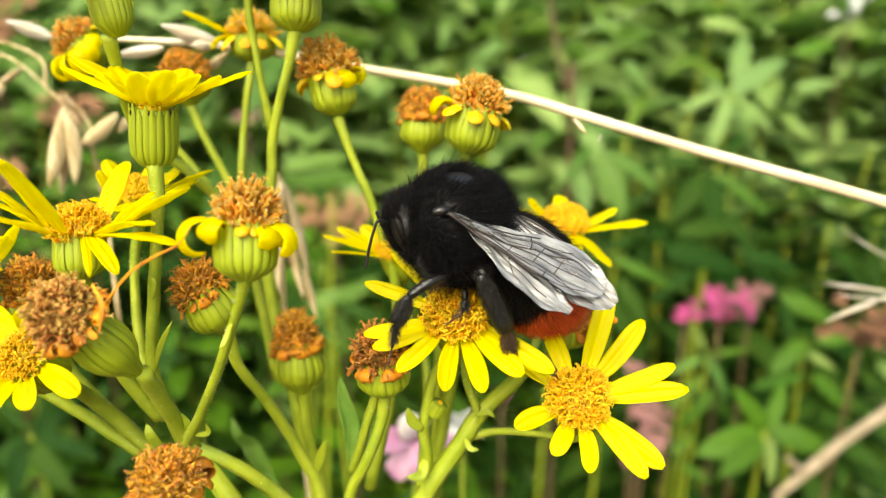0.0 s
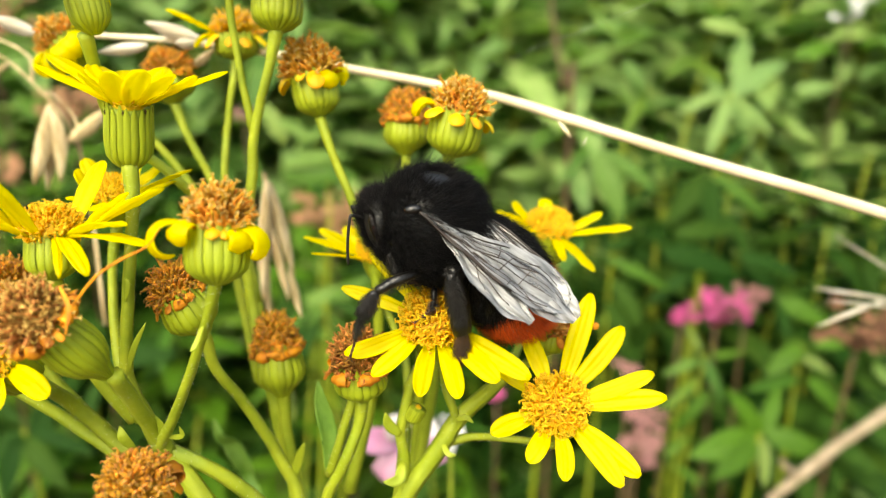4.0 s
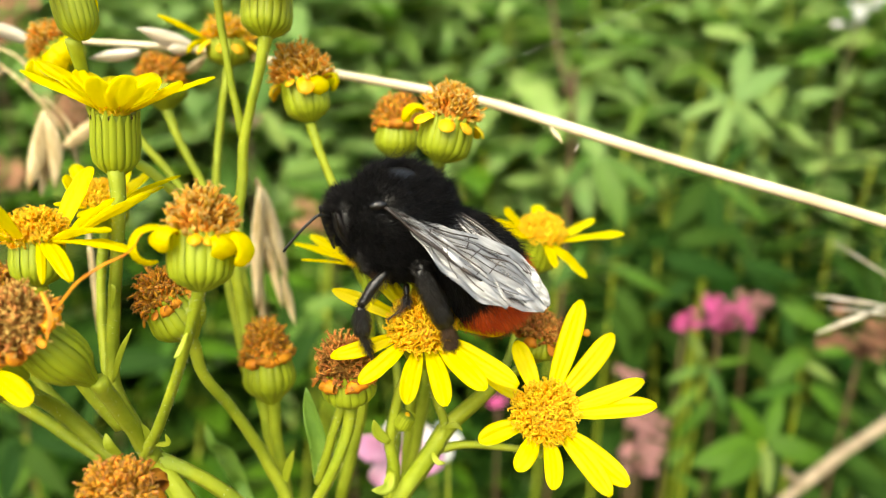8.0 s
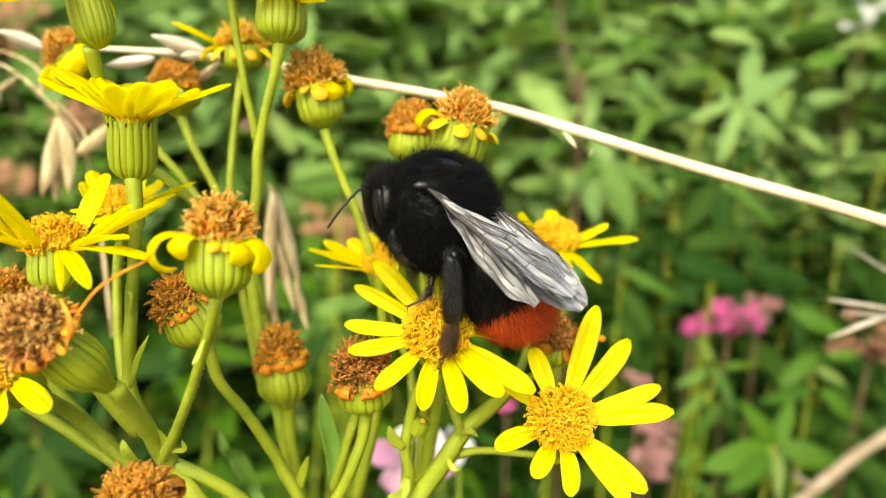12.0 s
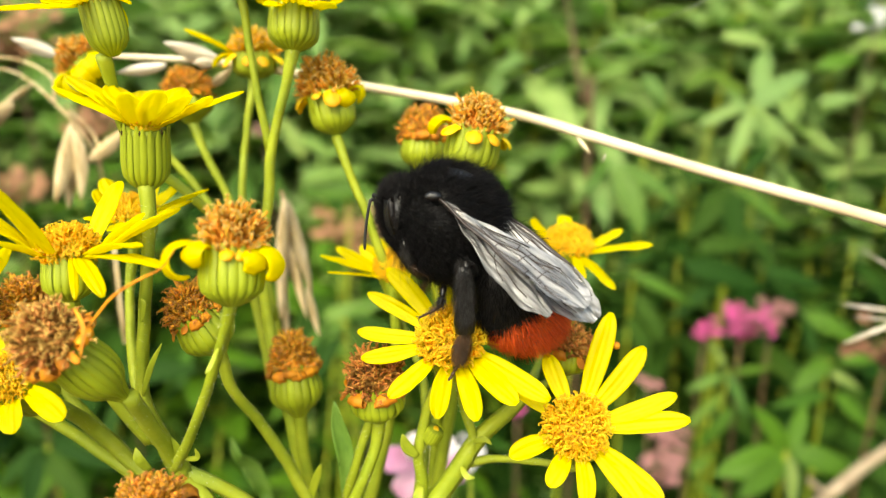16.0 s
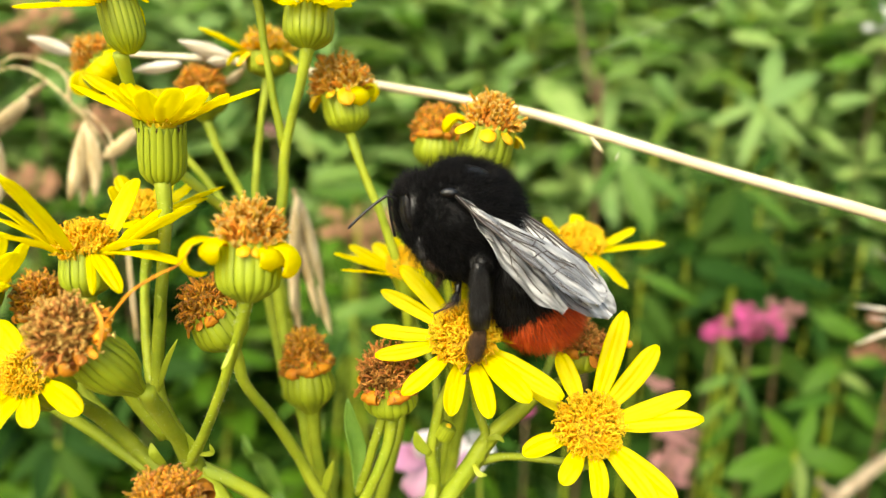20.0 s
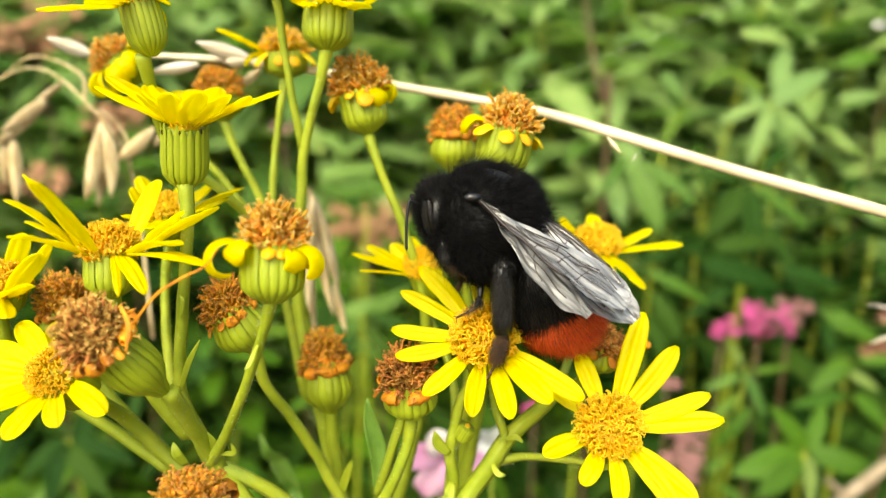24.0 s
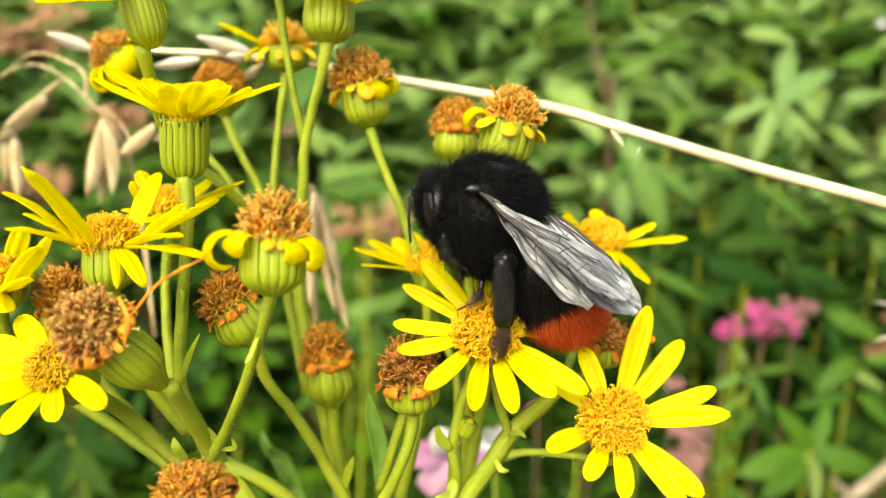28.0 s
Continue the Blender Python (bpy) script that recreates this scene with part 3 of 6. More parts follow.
head(spray_1, (-32.14, -6.64, 688.66), (-32.96, -9.8, 692), (-32.87, -10.9, 693.21), 2.2, 2.3, "open", 15,
     tips=[(-27.16, -13.44, 690.33), (-31, -13.76, 689.29), (-34.69, -14.95, 688.82), (-37.33, -13.35, 690.66), (-38.83, -11.01, 691.46), (-40.18, -9.56, 692.81), (-37.65, -5.81, 694.84), (-39.52, -7.31, 693.34), (-35.21, -3.88, 694.32)], label="open yellow head behind a withered one", width=2.5)
stalk(spray_1, [(-32.14, -6.64, 688.66), (-31.46, -1.95, 683.44), (-28.08, -1.23, 678.91), (-22.39, -2.79, 673.77)], [0.75, 0.95, 1.05, 1.1])
head(spray_1, (-19.57, -17, 682.04), (-19.5, -17.71, 684.88), (-19.2, -18.32, 688.03), 2.6, 2.8, "brown", 16, curls=ring_of_rays(9, 2.6, 1.7, 20, 170, 5), tint="orange", label="withered head with orange curled rays")
stalk(spray_1, [(-19.57, -16.94, 682.25), (-19.24, -14.65, 676.02), (-15.87, -11.78, 664.8)], [0.9, 0.8, 1.0])
head(spray_1, (-18.25, -0.89, 690.38), (-20.27, -1.23, 694.41), (-21.56, -0.85, 697.38), 2.6, 2.7, "brown", 17, curls=ring_of_rays(9, 1.8, 1.3, 0, 170, 6), tint="orange", label="withered orange-brown head")
stalk(spray_1, [(-18.42, -0.82, 690.59), (-17.64, -0.15, 685.91), (-15.44, 1.46, 680.89), (-12.71, 2.64, 674.43), (-10.4, 1.73, 668), (-8.84, -3.07, 652.16)], [0.9, 0.7, 0.75, 0.85, 1.0, 1.1])
head(spray_1, (-37.17, 2.22, 690.29), (-37.68, 2.11, 693.37), (-37.73, 2.29, 697.43), 2.6, 2.75, "brown", 18, curls=ring_of_rays(9, 1.8, 1.3, 0, 170, 7), tint="orange", label="withered orange head")
stalk(spray_1, [(-37.17, 2.3, 690.56), (-34.79, 1.64, 684.95), (-29.61, -0.02, 679.46)], [0.9, 0.7, 0.8])
head(spray_1, (-42.68, -0.7, 694.45), (-41.55, -1.02, 696.84), (-40.69, -1.51, 698.67), 2.3, 2.6, "open", 19, tips=[(-35.46, -2.75, 701.48), (-34.57, -5.91, 701.39), (-40.02, 1.32, 701.13), (-44.84, 0.85, 699.58), (-44.6, -1.97, 697.16), (-34.97, -7.63, 699.18), (-37.46, -7.52, 696.07)], label="open yellow head", width=2.6)
stalk(spray_1, [(-42.69, -0.63, 694.7), (-42.27, 1.23, 687.03), (-34.08, 1.19, 680.02), (-28.25, 0.01, 676.13)], [0.9, 0.7, 0.8, 0.9])
stalk(spray_1, [(-21.31, -5.51, 680.29), (-18.23, -4.65, 677.99), (-14.26, -3.8, 673.87), (-9.59, -2.84, 666.69)], [1.0, 0.9, 1.0, 1.1])
for pts, w in (([(-24, -5.73, 688.2), (-22.77, -6.35, 691.31), (-21.44, -6.66, 693.74)], 0.55), ([(-23.3, -5.65, 695.34), (-22.93, -5.69, 696.95), (-23.22, -5.54, 697.42)], 0.4), ([(-21.53, -6.64, 681.75), (-20.91, -7.14, 683.54), (-21.37, -7.24, 684.93)], 0.7),
               ([(-20.55, -7.37, 682.8), (-19.02, -7.77, 683.18), (-19.08, -7.98, 684.23)], 0.5), ([(-14.71, -12.74, 696.09), (-15.32, -13.37, 694.68), (-15.59, -13.78, 694.39)], 0.4), ([(-23.37, -7.67, 681.81), (-23.94, -8.25, 683.35), (-24.29, -7.95, 684.31)], 0.9)):
    scale_leaf(spray_1, pts, w)
scale_leaf(spray_1, [(-9.59, -2.84, 655.0), (-18.89, 18.0, 657.97), (-20.93, 20, 661.69), (-22.38, 20, 664.81), (-23.39, 19.2, 666.27), (-24.32, 20, 668.4)], 2.2, HERB, "small_leaf", 0.35, 0.5)

# the spray at the back, taller, whose heads stand along the straw
spray_2 = thing("ragwort_spray", (-15.77, 3.31, 631.86), "tall ragwort spray with withering orange heads", "flower", "ragwort sprays")
head(spray_2, (-8.12, 13.18, 709.21), (-9.05, 14.2, 713.1), (-9.5, 14.9, 717.5), 2.35, 3.0, "curled", 21,
     curls=[(-62, 2.6, 2.0, -20, 220), (-20, 2.6, 1.6, 25, 260), (15, 2.6, 1.6, 25, 260), (185, 1.8, 1.3, 0, 200), (150, 1.8, 1.3, 0, 200), (-125, 1.2, 1.0, -10, 150), (-95, 2.1, 1.6, -30, 150), (90, 1.8, 1.2, 0, 200)], label="withering orange head with curled yellow rays")
stalk(spray_2, [(-8.18, 13.08, 708.86), (-6.9, 11.96, 705.15), (-4.95, 11.52, 700.28), (-3.14, 10.87, 694.69), (-2.1, 10.18, 688.96), (-2.58, 9.43, 679.58), (-5.58, 7.4, 666)], [0.8, 0.6, 0.65, 0.7, 0.75, 0.85, 1.0])
head(spray_2, (5.48, 9, 705.74), (6.47, 9.72, 709.82), (7, 10.35, 713.63), 2.7, 2.9, "curled", 22,
     curls=[(178, 3.6, 2.6, 40, 220), (150, 3.2, 2.2, 40, 220), (205, 2.2, 1.7, 0, 160), (-110, 1.8, 1.5, -20, 120), (-70, 1.6, 1.3, -10, 150), (-20, 1.8, 1.4, 0, 170), (20, 2.2, 1.6, 10, 200), (75, 2.6, 1.8, 40, 120)], label="withering orange head beside a straw")
stalk(spray_2, [(5.48, 9.07, 705.96), (5.15, 10.11, 702.5), (4.68, 11.28, 692.59), (4.28, 11.23, 678.64), (1.07, 9.82, 660.21)], [0.9, 0.7, 0.8, 0.9, 1.0])
head(spray_2, (0.9, 15.95, 704.54), (1.01, 16.67, 708.63), (0.87, 17.15, 711.94), 2.45, 2.6, "brown", 23, curls=ring_of_rays(9, 2.0, 1.4, -5, 160, 8), tint="orange", label="small withered orange head")
stalk(spray_2, [(0.9, 16.03, 704.78), (1.31, 15.04, 698.07), (2.95, 13.14, 684.94), (1.75, 10.82, 663.51)], [0.8, 0.6, 0.8, 1.0])
head(spray_2, (-37.11, 25.26, 713.45), (-39.41, 24.98, 715.99), (-40.82, 25.09, 718.08), 2.4, 2.6, "curled", 24,
     curls=[(180, 4.6, 1.9, 30, 280), (205, 4.2, 1.8, -5, 210), (-90, 3.0, 2.0, -40, 150), (-120, 3.6, 1.9, -30, 190), (-60, 2.6, 1.9, -30, 190), (228, 3.8, 1.7, -30, 160), (150, 4.0, 2.0, 40, 200), (0, 2.4, 1.8, 20, 220), (-25, 2.6, 1.8, 20, 220), (90, 3.0, 1.8, 30, 180)], label="withering yellow head with drooping rays", bracts=True)
stalk(spray_2, [(-36.91, 25.3, 712.98), (-34.94, 25.82, 709.53), (-31.08, 25.6, 705.38), (-24.63, 24.12, 697.05), (-18.91, 21.23, 687.51)], [0.8, 0.6, 0.6, 0.7, 0.8])
head(spray_2, (-19.17, 25.1, 714.03), (-19.21, 25.43, 716.86), (-19.31, 25.73, 719.58), 2.5, 2.7, "curled", 25, tips=[(-26.6, 23.6, 719.6, 3.4)],
     curls=[(170, 3.0, 2.0, 10, 120), (-30, 2.1, 1.6, -20, 100), (0, 2.6, 1.8, -20, 120), (-70, 1.7, 1.3, -50, 40), (60, 2.1, 2.0, 0, 200), (-110, 1.6, 1.2, -50, 40), (200, 2.2, 1.6, -20, 120)], tint="gold", label="withering orange-yellow head")
stalk(spray_2, [(-19.31, 25.16, 714.23), (-20.03, 24.31, 709.73), (-20.95, 22.42, 701.75), (-20.38, 19.81, 693.17), (-16.9, 14.81, 676.68)], [0.8, 0.6, 0.6, 0.7, 0.9])
head(spray_2, (-27.26, 25.58, 708.75), (-27.75, 26.16, 712.39), (-28.01, 26.57, 715.47), 2.7, 2.9, "brown", 26, curls=ring_of_rays(9, 2.2, 1.5, -5, 160, 9), tint="orange", label="withered orange-brown head")
stalk(spray_2, [(-27.33, 25.66, 709.01), (-25.86, 24.57, 705.41), (-23.19, 23.48, 700.1), (-18.71, 21.11, 690.56), (-16.03, 17.51, 675.24)], [0.9, 0.65, 0.65, 0.7, 0.9])
head(spray_2, (-11.88, 10.57, 717.8), (-11.72, 11.75, 721.71), (-11.72, 12.28, 723.45), 2.45, 2.7, "open", 27, tips=[(-7.23, 7.65, 721.98), (-5.63, 14.4, 723.55), (-15.54, 10.03, 722.92), (-17.86, 14.48, 723.81), (-11.82, 6.07, 723.66), (-9.35, 6.64, 722.1, 2.2), (-13.77, 7.68, 722.07, 2.2)], tint="yellow", label="open yellow head on a tall stalk", width=2.6)
stalk(spray_2, [(-11.88, 10.63, 718.02), (-12.66, 10.67, 714.69), (-14.05, 11.51, 710.6), (-14.95, 11.48, 707.04), (-15.37, 11.25, 702.82), (-16.28, 9.91, 694.97), (-15.54, 8.7, 687.54), (-13.38, 6.53, 676.92), (-11.43, 4.83, 667.87), (-9.93, 1.01, 651.85)], [0.9, 0.6, 0.58, 0.65, 0.68, 0.7, 0.75, 0.8, 0.9, 1.0], "stem")
stalk(spray_2, [(-17.96, 12.93, 725.6), (-16.93, 12.31, 721.82), (-16.21, 11.86, 715.17), (-15.13, 11.62, 707.5)], [1.0, 0.6, 0.52, 0.6])
head(spray_2, (-17.5, 12.11, 722.89), (-17.96, 12.93, 725.6), (-18.08, 13.42, 727.23), 2.3, 2.6, "open", 28, tips=[(-21.34, 11.11, 726.5), (-14, 13.26, 726.7), (-16.75, 7.13, 723.7)], label="open yellow head", width=2.6)
head(spray_2, (-26.65, 3.09, 717.58), (-27.52, 3.42, 722.12), (-27.66, 3.29, 723.40), 1.75, 2.3, "open", 29, tips=[(-35, 0.13, 721.31, 2.4), (-36.84, 8.18, 723.72), (-29.29, -2.77, 722.08), (-25.88, 4.85, 719.64, 1.6), (-24.62, 3.42, 721.83, 2), (-29.62, 10.47, 724.37), (-22.1, 3.94, 723.53)], tint="yellow", label="open yellow head on a tall stalk", width=2.6)
stalk(spray_2, [(-27.55, 3.14, 717.43), (-27.63, 4.36, 714.57), (-27.2, 6.66, 708.38), (-23.07, 10.17, 702.74), (-19.21, 12.54, 696.75), (-15.79, 12.03, 688.18)], [0.95, 0.75, 0.7, 0.7, 0.75, 0.85])
head(spray_2, (-12.56, 6.48, 679.44), (-13.11, 7.53, 684.63), (-13.66, 8.42, 689.28), 2.75, 2.8, "brown", 30, curls=ring_of_rays(11, 2.1, 1.6, -15, 150, 10), tint="orange", label="withered orange-brown head on a round green cup")
stalk(spray_2, [(-12.52, 6.5, 679.9), (-12.2, 5.9, 674.9), (-11.24, 4.83, 667.87)], [1.0, 0.9, 1.0])

# the spray that carries the bee
spray_3 = thing("ragwort_spray", (-3.63, -9.44, 651.82), "ragwort spray with open yellow heads that carry a bumblebee", "flower", "ragwort sprays")
bee_flower = head(spray_3, (4.5, -1.6, 688.9), (3.66, -4.9, 693.3), (3.4, -5.95, 694.75), 2.4, 3.4, "open", 31,
                  tips=[(-4.14, -0.21, 695.96, 2.3), (-4.87, -3.38, 693.39, 2.2), (-4.4, -5.59, 691.77, 2.4), (-1.82, -8.98, 689.66, 2.6), (2.28, -11.11, 688.81, 2.6), (5.5, -11.73, 688.95, 2.7), (8.94, -11.05, 690.14, 2.7), (11.71, -10.6, 690.2, 3.0), (11.35, -3.13, 691.85), (9.63, 0.89, 694.76), (3.6, 2.95, 698.12), (-2.41, 1.69, 697.75, 2.8)], label="open yellow head under the bee", width=2.6, slim=0.68)
stalk(spray_3, [(4.6, -1.3, 688.5), (4.95, -1.9, 684.75), (5.95, -2.48, 681.66), (5.28, -2.68, 679.27)], [0.8, 0.55, 0.6, 0.8])
stalk(spray_3, [(11.33, 0.61, 684.95), (8.94, -0.94, 683.28), (5.99, -2.2, 680.87), (3.36, -2.9, 676.85), (0.3, -3.35, 671.91), (-3.13, -5.34, 661.9)], [0.8, 0.9, 1.0, 1.1, 1.2, 1.4], "stem")
head(spray_3, (15.2, -5.75, 683.1), (14.53, -8.67, 686.45), (14.3, -9.7, 687.65), 2.4, 3.15, "open", 32,
     tips=[(18.74, -1.41, 694.35, 3.0), (21.2, -4.39, 692.23, 2.8), (23.24, -8.13, 689.36, 2.5), (23.97, -9.95, 687.91, 3.0), (20.64, -14.61, 683.14, 3.1), (19.1, -15.05, 682.45, 2.6), (14.52, -14.06, 682.39, 2.4), (11.6, -12.47, 683.18, 2.5), (8.6, -10.21, 684.56, 2.7), (8.86, -5.05, 689.15, 2.2), (12.39, -3.61, 691.13, 2.6)], label="open yellow head with a golden disc", width=3.1, slim=0.66)
stalk(spray_3, [(15.3, -5.3, 682.6), (15.6, -4.2, 679.6), (12.59, -2.27, 678.9), (8.11, -2.18, 679.21), (5.2, -2.28, 678.88)], [0.8, 0.5, 0.45, 0.5, 0.7])
head(spray_3, (15.1, 2.1, 686.41), (15.68, 2.39, 689.1), (16.25, 2.51, 691.2), 2.2, 2.6, "brown", 33, curls=ring_of_rays(6, 1.8, 1.4, 0, 150, 11), label="withered brown head beside the bee")
stalk(spray_3, [(15.1, 2.15, 686.58), (13.49, 1.76, 685.31), (11.33, 0.61, 684.95)], [0.8, 0.6, 0.7])
bead = Shape()
ellipsoid(bead, (20.39, 1.98, 689.47), (V((1, 0, 0)), V((0, 1, 0)), V((0, 0, 1))), (0.4, 0.4, 0.4), 8, 6)
part("spent_floret", bead, SHRIVEL, spray_3, "", (20.39, 1.98, 689.47))
scale_leaf(spray_3, [(16.99, 1.9, 689.2), (18.69, 1.93, 689.31), (20.22, 1.98, 689.47)], 0.4, SHRIVEL, "dry_thread")
head(spray_3, (16.78, 15.26, 691.9), (17.54, 14.49, 696.25), (17.98, 13.6, 698.49), 2.5, 2.9, "open", 34,
     tips=[(25.89, 10.66, 697.4), (23.58, 15.01, 697.99), (21.19, 7.38, 693.49), (17.83, 19.34, 698.48), (13.15, 15.32, 699.02), (11.22, 15.04, 698.09), (17.9, 7.69, 694.52, 1.6), (12.22, 10.82, 697.96)], tint="yellow", label="small open yellow head behind the bee", width=2.5)
stalk(spray_3, [(16.78, 15.33, 692.16), (15.8, 13.92, 687.49), (13.5, 8.55, 683.58), (11.48, 1.48, 684.37)], [0.8, 0.6, 0.6, 0.6])
head(spray_3, (-0.99, 12.79, 690.68), (-2.36, 11.86, 694.5), (-3.12, 10.79, 696.14), 2.0, 2.3, "open", 35, tips=[(-10.03, 10.33, 696.34, 1.9), (-8.83, 6.96, 695.58, 1), (-8.65, 12.49, 696.59, 2.2), (-6.15, 14.47, 696.21, 2.4), (-0.63, 6.73, 694.81, 2), (-4.42, 18.5, 695.73), (0.93, 14.29, 695.61)], tint="yellow", label="small open yellow head before the bee's face", width=2.2)
stalk(spray_3, [(-0.99, 12.87, 690.92), (-1.63, 12.04, 688.21), (0.93, 8.36, 682.96), (1.07, 2.99, 679.04), (0.76, -0.13, 675.63), (0.3, -2.5, 671.26)], [0.7, 0.55, 0.6, 0.7, 0.8, 0.9])
stalk(spray_3, [(3.25, -2.38, 688.88), (1.62, -2.42, 685.31), (0.6, -2.8, 680.6), (0.95, -2.9, 676.84), (0.58, -3.27, 672.18)], [0.6, 0.65, 0.75, 0.8, 0.9])
bud = head(spray_3, (1.48, -2.56, 681.39), (2.24, -2.64, 682.87), (2.5, -2.5, 683.0), 0.95, 0.3, "open", 36, tint="yellow", label="small green bud")
stalk(spray_3, [(1.48, -2.56, 681.39), (0.82, -2.8, 680.6)], [0.4, 0.4])
head(spray_3, (-3.09, -2.6, 684.0), (-3.4, -2.9, 687.9), (-3.8, -3.2, 692.2), 2.5, 2.8, "brown", 37, curls=ring_of_rays(6, 2.6, 2.1, -10, 120, 12), label="withered brown head on a round green cup")
stalk(spray_3, [(-3.09, -2.6, 684.3), (-3.6, -3.3, 680.9), (-5.24, -3.93, 676.89), (-7.08, -3.36, 671.89), (-7.83, -4.53, 661.12)], [0.95, 0.75, 0.75, 0.8, 1.0])
stalk(spray_3, [(-3.6, -2.3, 684.8), (-5.1, -2.8, 680.4), (-6.63, -2.37, 675.15)], [0.7, 0.6, 0.7])
scale_leaf(spray_3, [(-6.63, -2.37, 675.15), (-6.55, -2.09, 679.5), (-7.23, -1.64, 682.7), (-7.57, -1.4, 685.23)], 1.7, HERB, "small_leaf", 0.3, 0.3)
scale_leaf(spray_3, [(-11.21, 2.62, 670.93), (-10.47, 2.46, 673.86), (-9.74, 2.08, 676.04)], 0.9)
for pts, w in (([(0.54, -3.4, 680.35), (-0.55, -3.56, 681.56), (-0.93, -3.65, 682.97)], 1.1), ([(0.83, -3.77, 677.43), (0.27, -5.11, 676.46), (-1.07, -6.04, 676.81)], 1.2), ([(5.91, -3, 681.67), (6.9, -3.36, 682.2), (7.61, -3.52, 681.68)], 0.6), ([(4.69, -3.2, 679.29), (5.17, -4.39, 678.81), (5.98, -4.44, 678.66)], 0.6)):
    scale_leaf(spray_3, pts, w)


# ---- straw and dry grass ----
straw = thing("straw", (57.52, 5.01, 699.42), "dry pale straw stalk lying across the flowers", "grass stalk")
sh = Shape()
line = spline([(-46.8, 33.17, 716.55), (-36.46, 30.98, 716.22), (-25.81, 28.76, 715.78), (-15.42, 25.32, 714.76), (-5.74, 22.77, 713.23), (2.86, 20.31, 712.03), (11.38, 17.81, 710.65), (18.56, 15.16, 708.81), (31.12, 12.02, 705.34), (45.56, 7.81, 701.8), (62.34, 3.32, 697.3)], 8)
tube(sh, line, [0.3, 0.38, 0.45, 0.5, 0.52, 0.55, 0.58, 0.6, 0.62, 0.64], 12, 0.04)
part("culm", sh, STRAW, straw, "", line[-1])


def husk(parent, a, b, width, mat, name="husk", fat=0.5):
    """A pointed dry glume: a folded, hollow blade."""
    a, b = V(a), V(b)
    mid = (a + b) / 2 + V((0, -0.25, 0.1)) * width
    line = [a * (1 - t) ** 2 + mid * (2 * t * (1 - t)) + b * t * t for t in [i / 8 for i in range(9)]]
    face = V((rnd.uniform(-0.3, 0.3), -1, 0.3)).normalized()
    s = Shape()
    strip(s, line, [face] * 9, [max(0.1, width * math.sin(math.pi * (0.1 + 0.88 * i / 8)) ** 0.9) for i in range(9)], 0.12, -fat, 0.04, 7)
    return part(name, s, mat, parent, "", a)


husk(straw, (17.82, 15.07, 708.51), (19.19, 14.03, 706.81), 0.55, STRAW)
husk(straw, (21.18, 15.03, 706.65), (20.74, 14.76, 705.75), 0.2, HUSK_PALE)
husk(straw, (-23.79, 27.77, 715.96), (-30.43, 27.37, 718.1), 2.0, HUSK_PALE)
husk(straw, (-24.14, 27.73, 715.83), (-26.98, 26.66, 715.73), 1.5, HUSK_PALE)
husk(straw, (-30.75, 28.63, 715.37), (-36.55, 27.31, 714.47), 1.6, HUSK_PALE)
husk(straw, (-45.59, 32.05, 716.31), (-50.87, 31.64, 718.4), 1.9, HUSK_PALE)
husk(straw, (-26.65, 30.92, 712.58), (-23.59, 31.6, 714.81), 1.4, HUSK)
knot = Shape()
ellipsoid(knot, (34.77, 10.88, 704.35), (V((1, 0, 0)), V((0, 1, 0)), V((0, 0, 1))), (0.5, 0.5, 0.35), 8, 6)
part("node", knot, STRAW, straw, "", (34.77, 10.88, 704.35))

oat = thing("dry_grass", (-55.55, 34.71, 645.85), "dry straw-coloured wild oat with hanging husks", "grass", "dry grasses")
for pts in ([(-46.56, 42.6, 671.83), (-49.38, 48.49, 698.16), (-55.54, 49.55, 708.56), (-63.42, 51.07, 713.56), (-72.15, 50.05, 710.2)], [(-55.54, 49.55, 708.56), (-56.43, 50.82, 712.74), (-63.98, 52.61, 715.19), (-69.26, 51.63, 711.98)], [(-49.38, 48.49, 698.16), (-49.42, 48.04, 703.55), (-52.63, 48.16, 707.42), (-52.42, 46.65, 705.89)]):
    s = Shape()
    tube(s, spline(pts, 6), [0.3, 0.2, 0.1], 6)
    part("culm", s, HUSK, oat, "", pts[0])
for a, b, w in (((-52.16, 46.65, 705.89), (-53.57, 41.21, 694.84), 3.0), ((-51.82, 46.4, 705.07), (-50.68, 43.29, 694.8), 2.6), ((-52.45, 47.53, 705.35), (-53.12, 43.89, 693.33), 2.4), ((-45.05, 48.42, 704.82), (-50.71, 45.9, 699.96), 2.6), ((-61.55, 48.73, 709.31), (-67.44, 46.22, 704.46), 2.4), ((-61.29, 48.58, 708.81), (-69.33, 46.52, 702), 2.2),
                ((-66.89, 48.02, 703.52), (-65.59, 44.01, 693.72), 2.2), ((-68.64, 48.02, 703.52), (-68.19, 45.74, 695.99), 2.0), ((-43.68, 49.3, 704.26), (-45.44, 48.53, 701.73), 1.6), ((-59.56, 51.46, 711.4), (-64.4, 50.43, 708.02), 1.2)):
    husk(oat, a, b, w, HUSK)
oat_2 = thing("dry_grass", (-15.25, 23.79, 644.27), "dry straw-coloured grass spikelet hanging among stalks", "grass", "dry grasses")
s = Shape()
tube(s, spline([(-15.16, 25.95, 644.49), (-19.0, 34.33, 675.55), (-19.3, 37.72, 693.62), (-19.54, 37.81, 697.36), (-18.79, 36.59, 696.81)], 6), [0.4, 0.3, 0.14], 6)
part("culm", s, HUSK, oat_2, "", (-12.16, 25.95, 644.49))
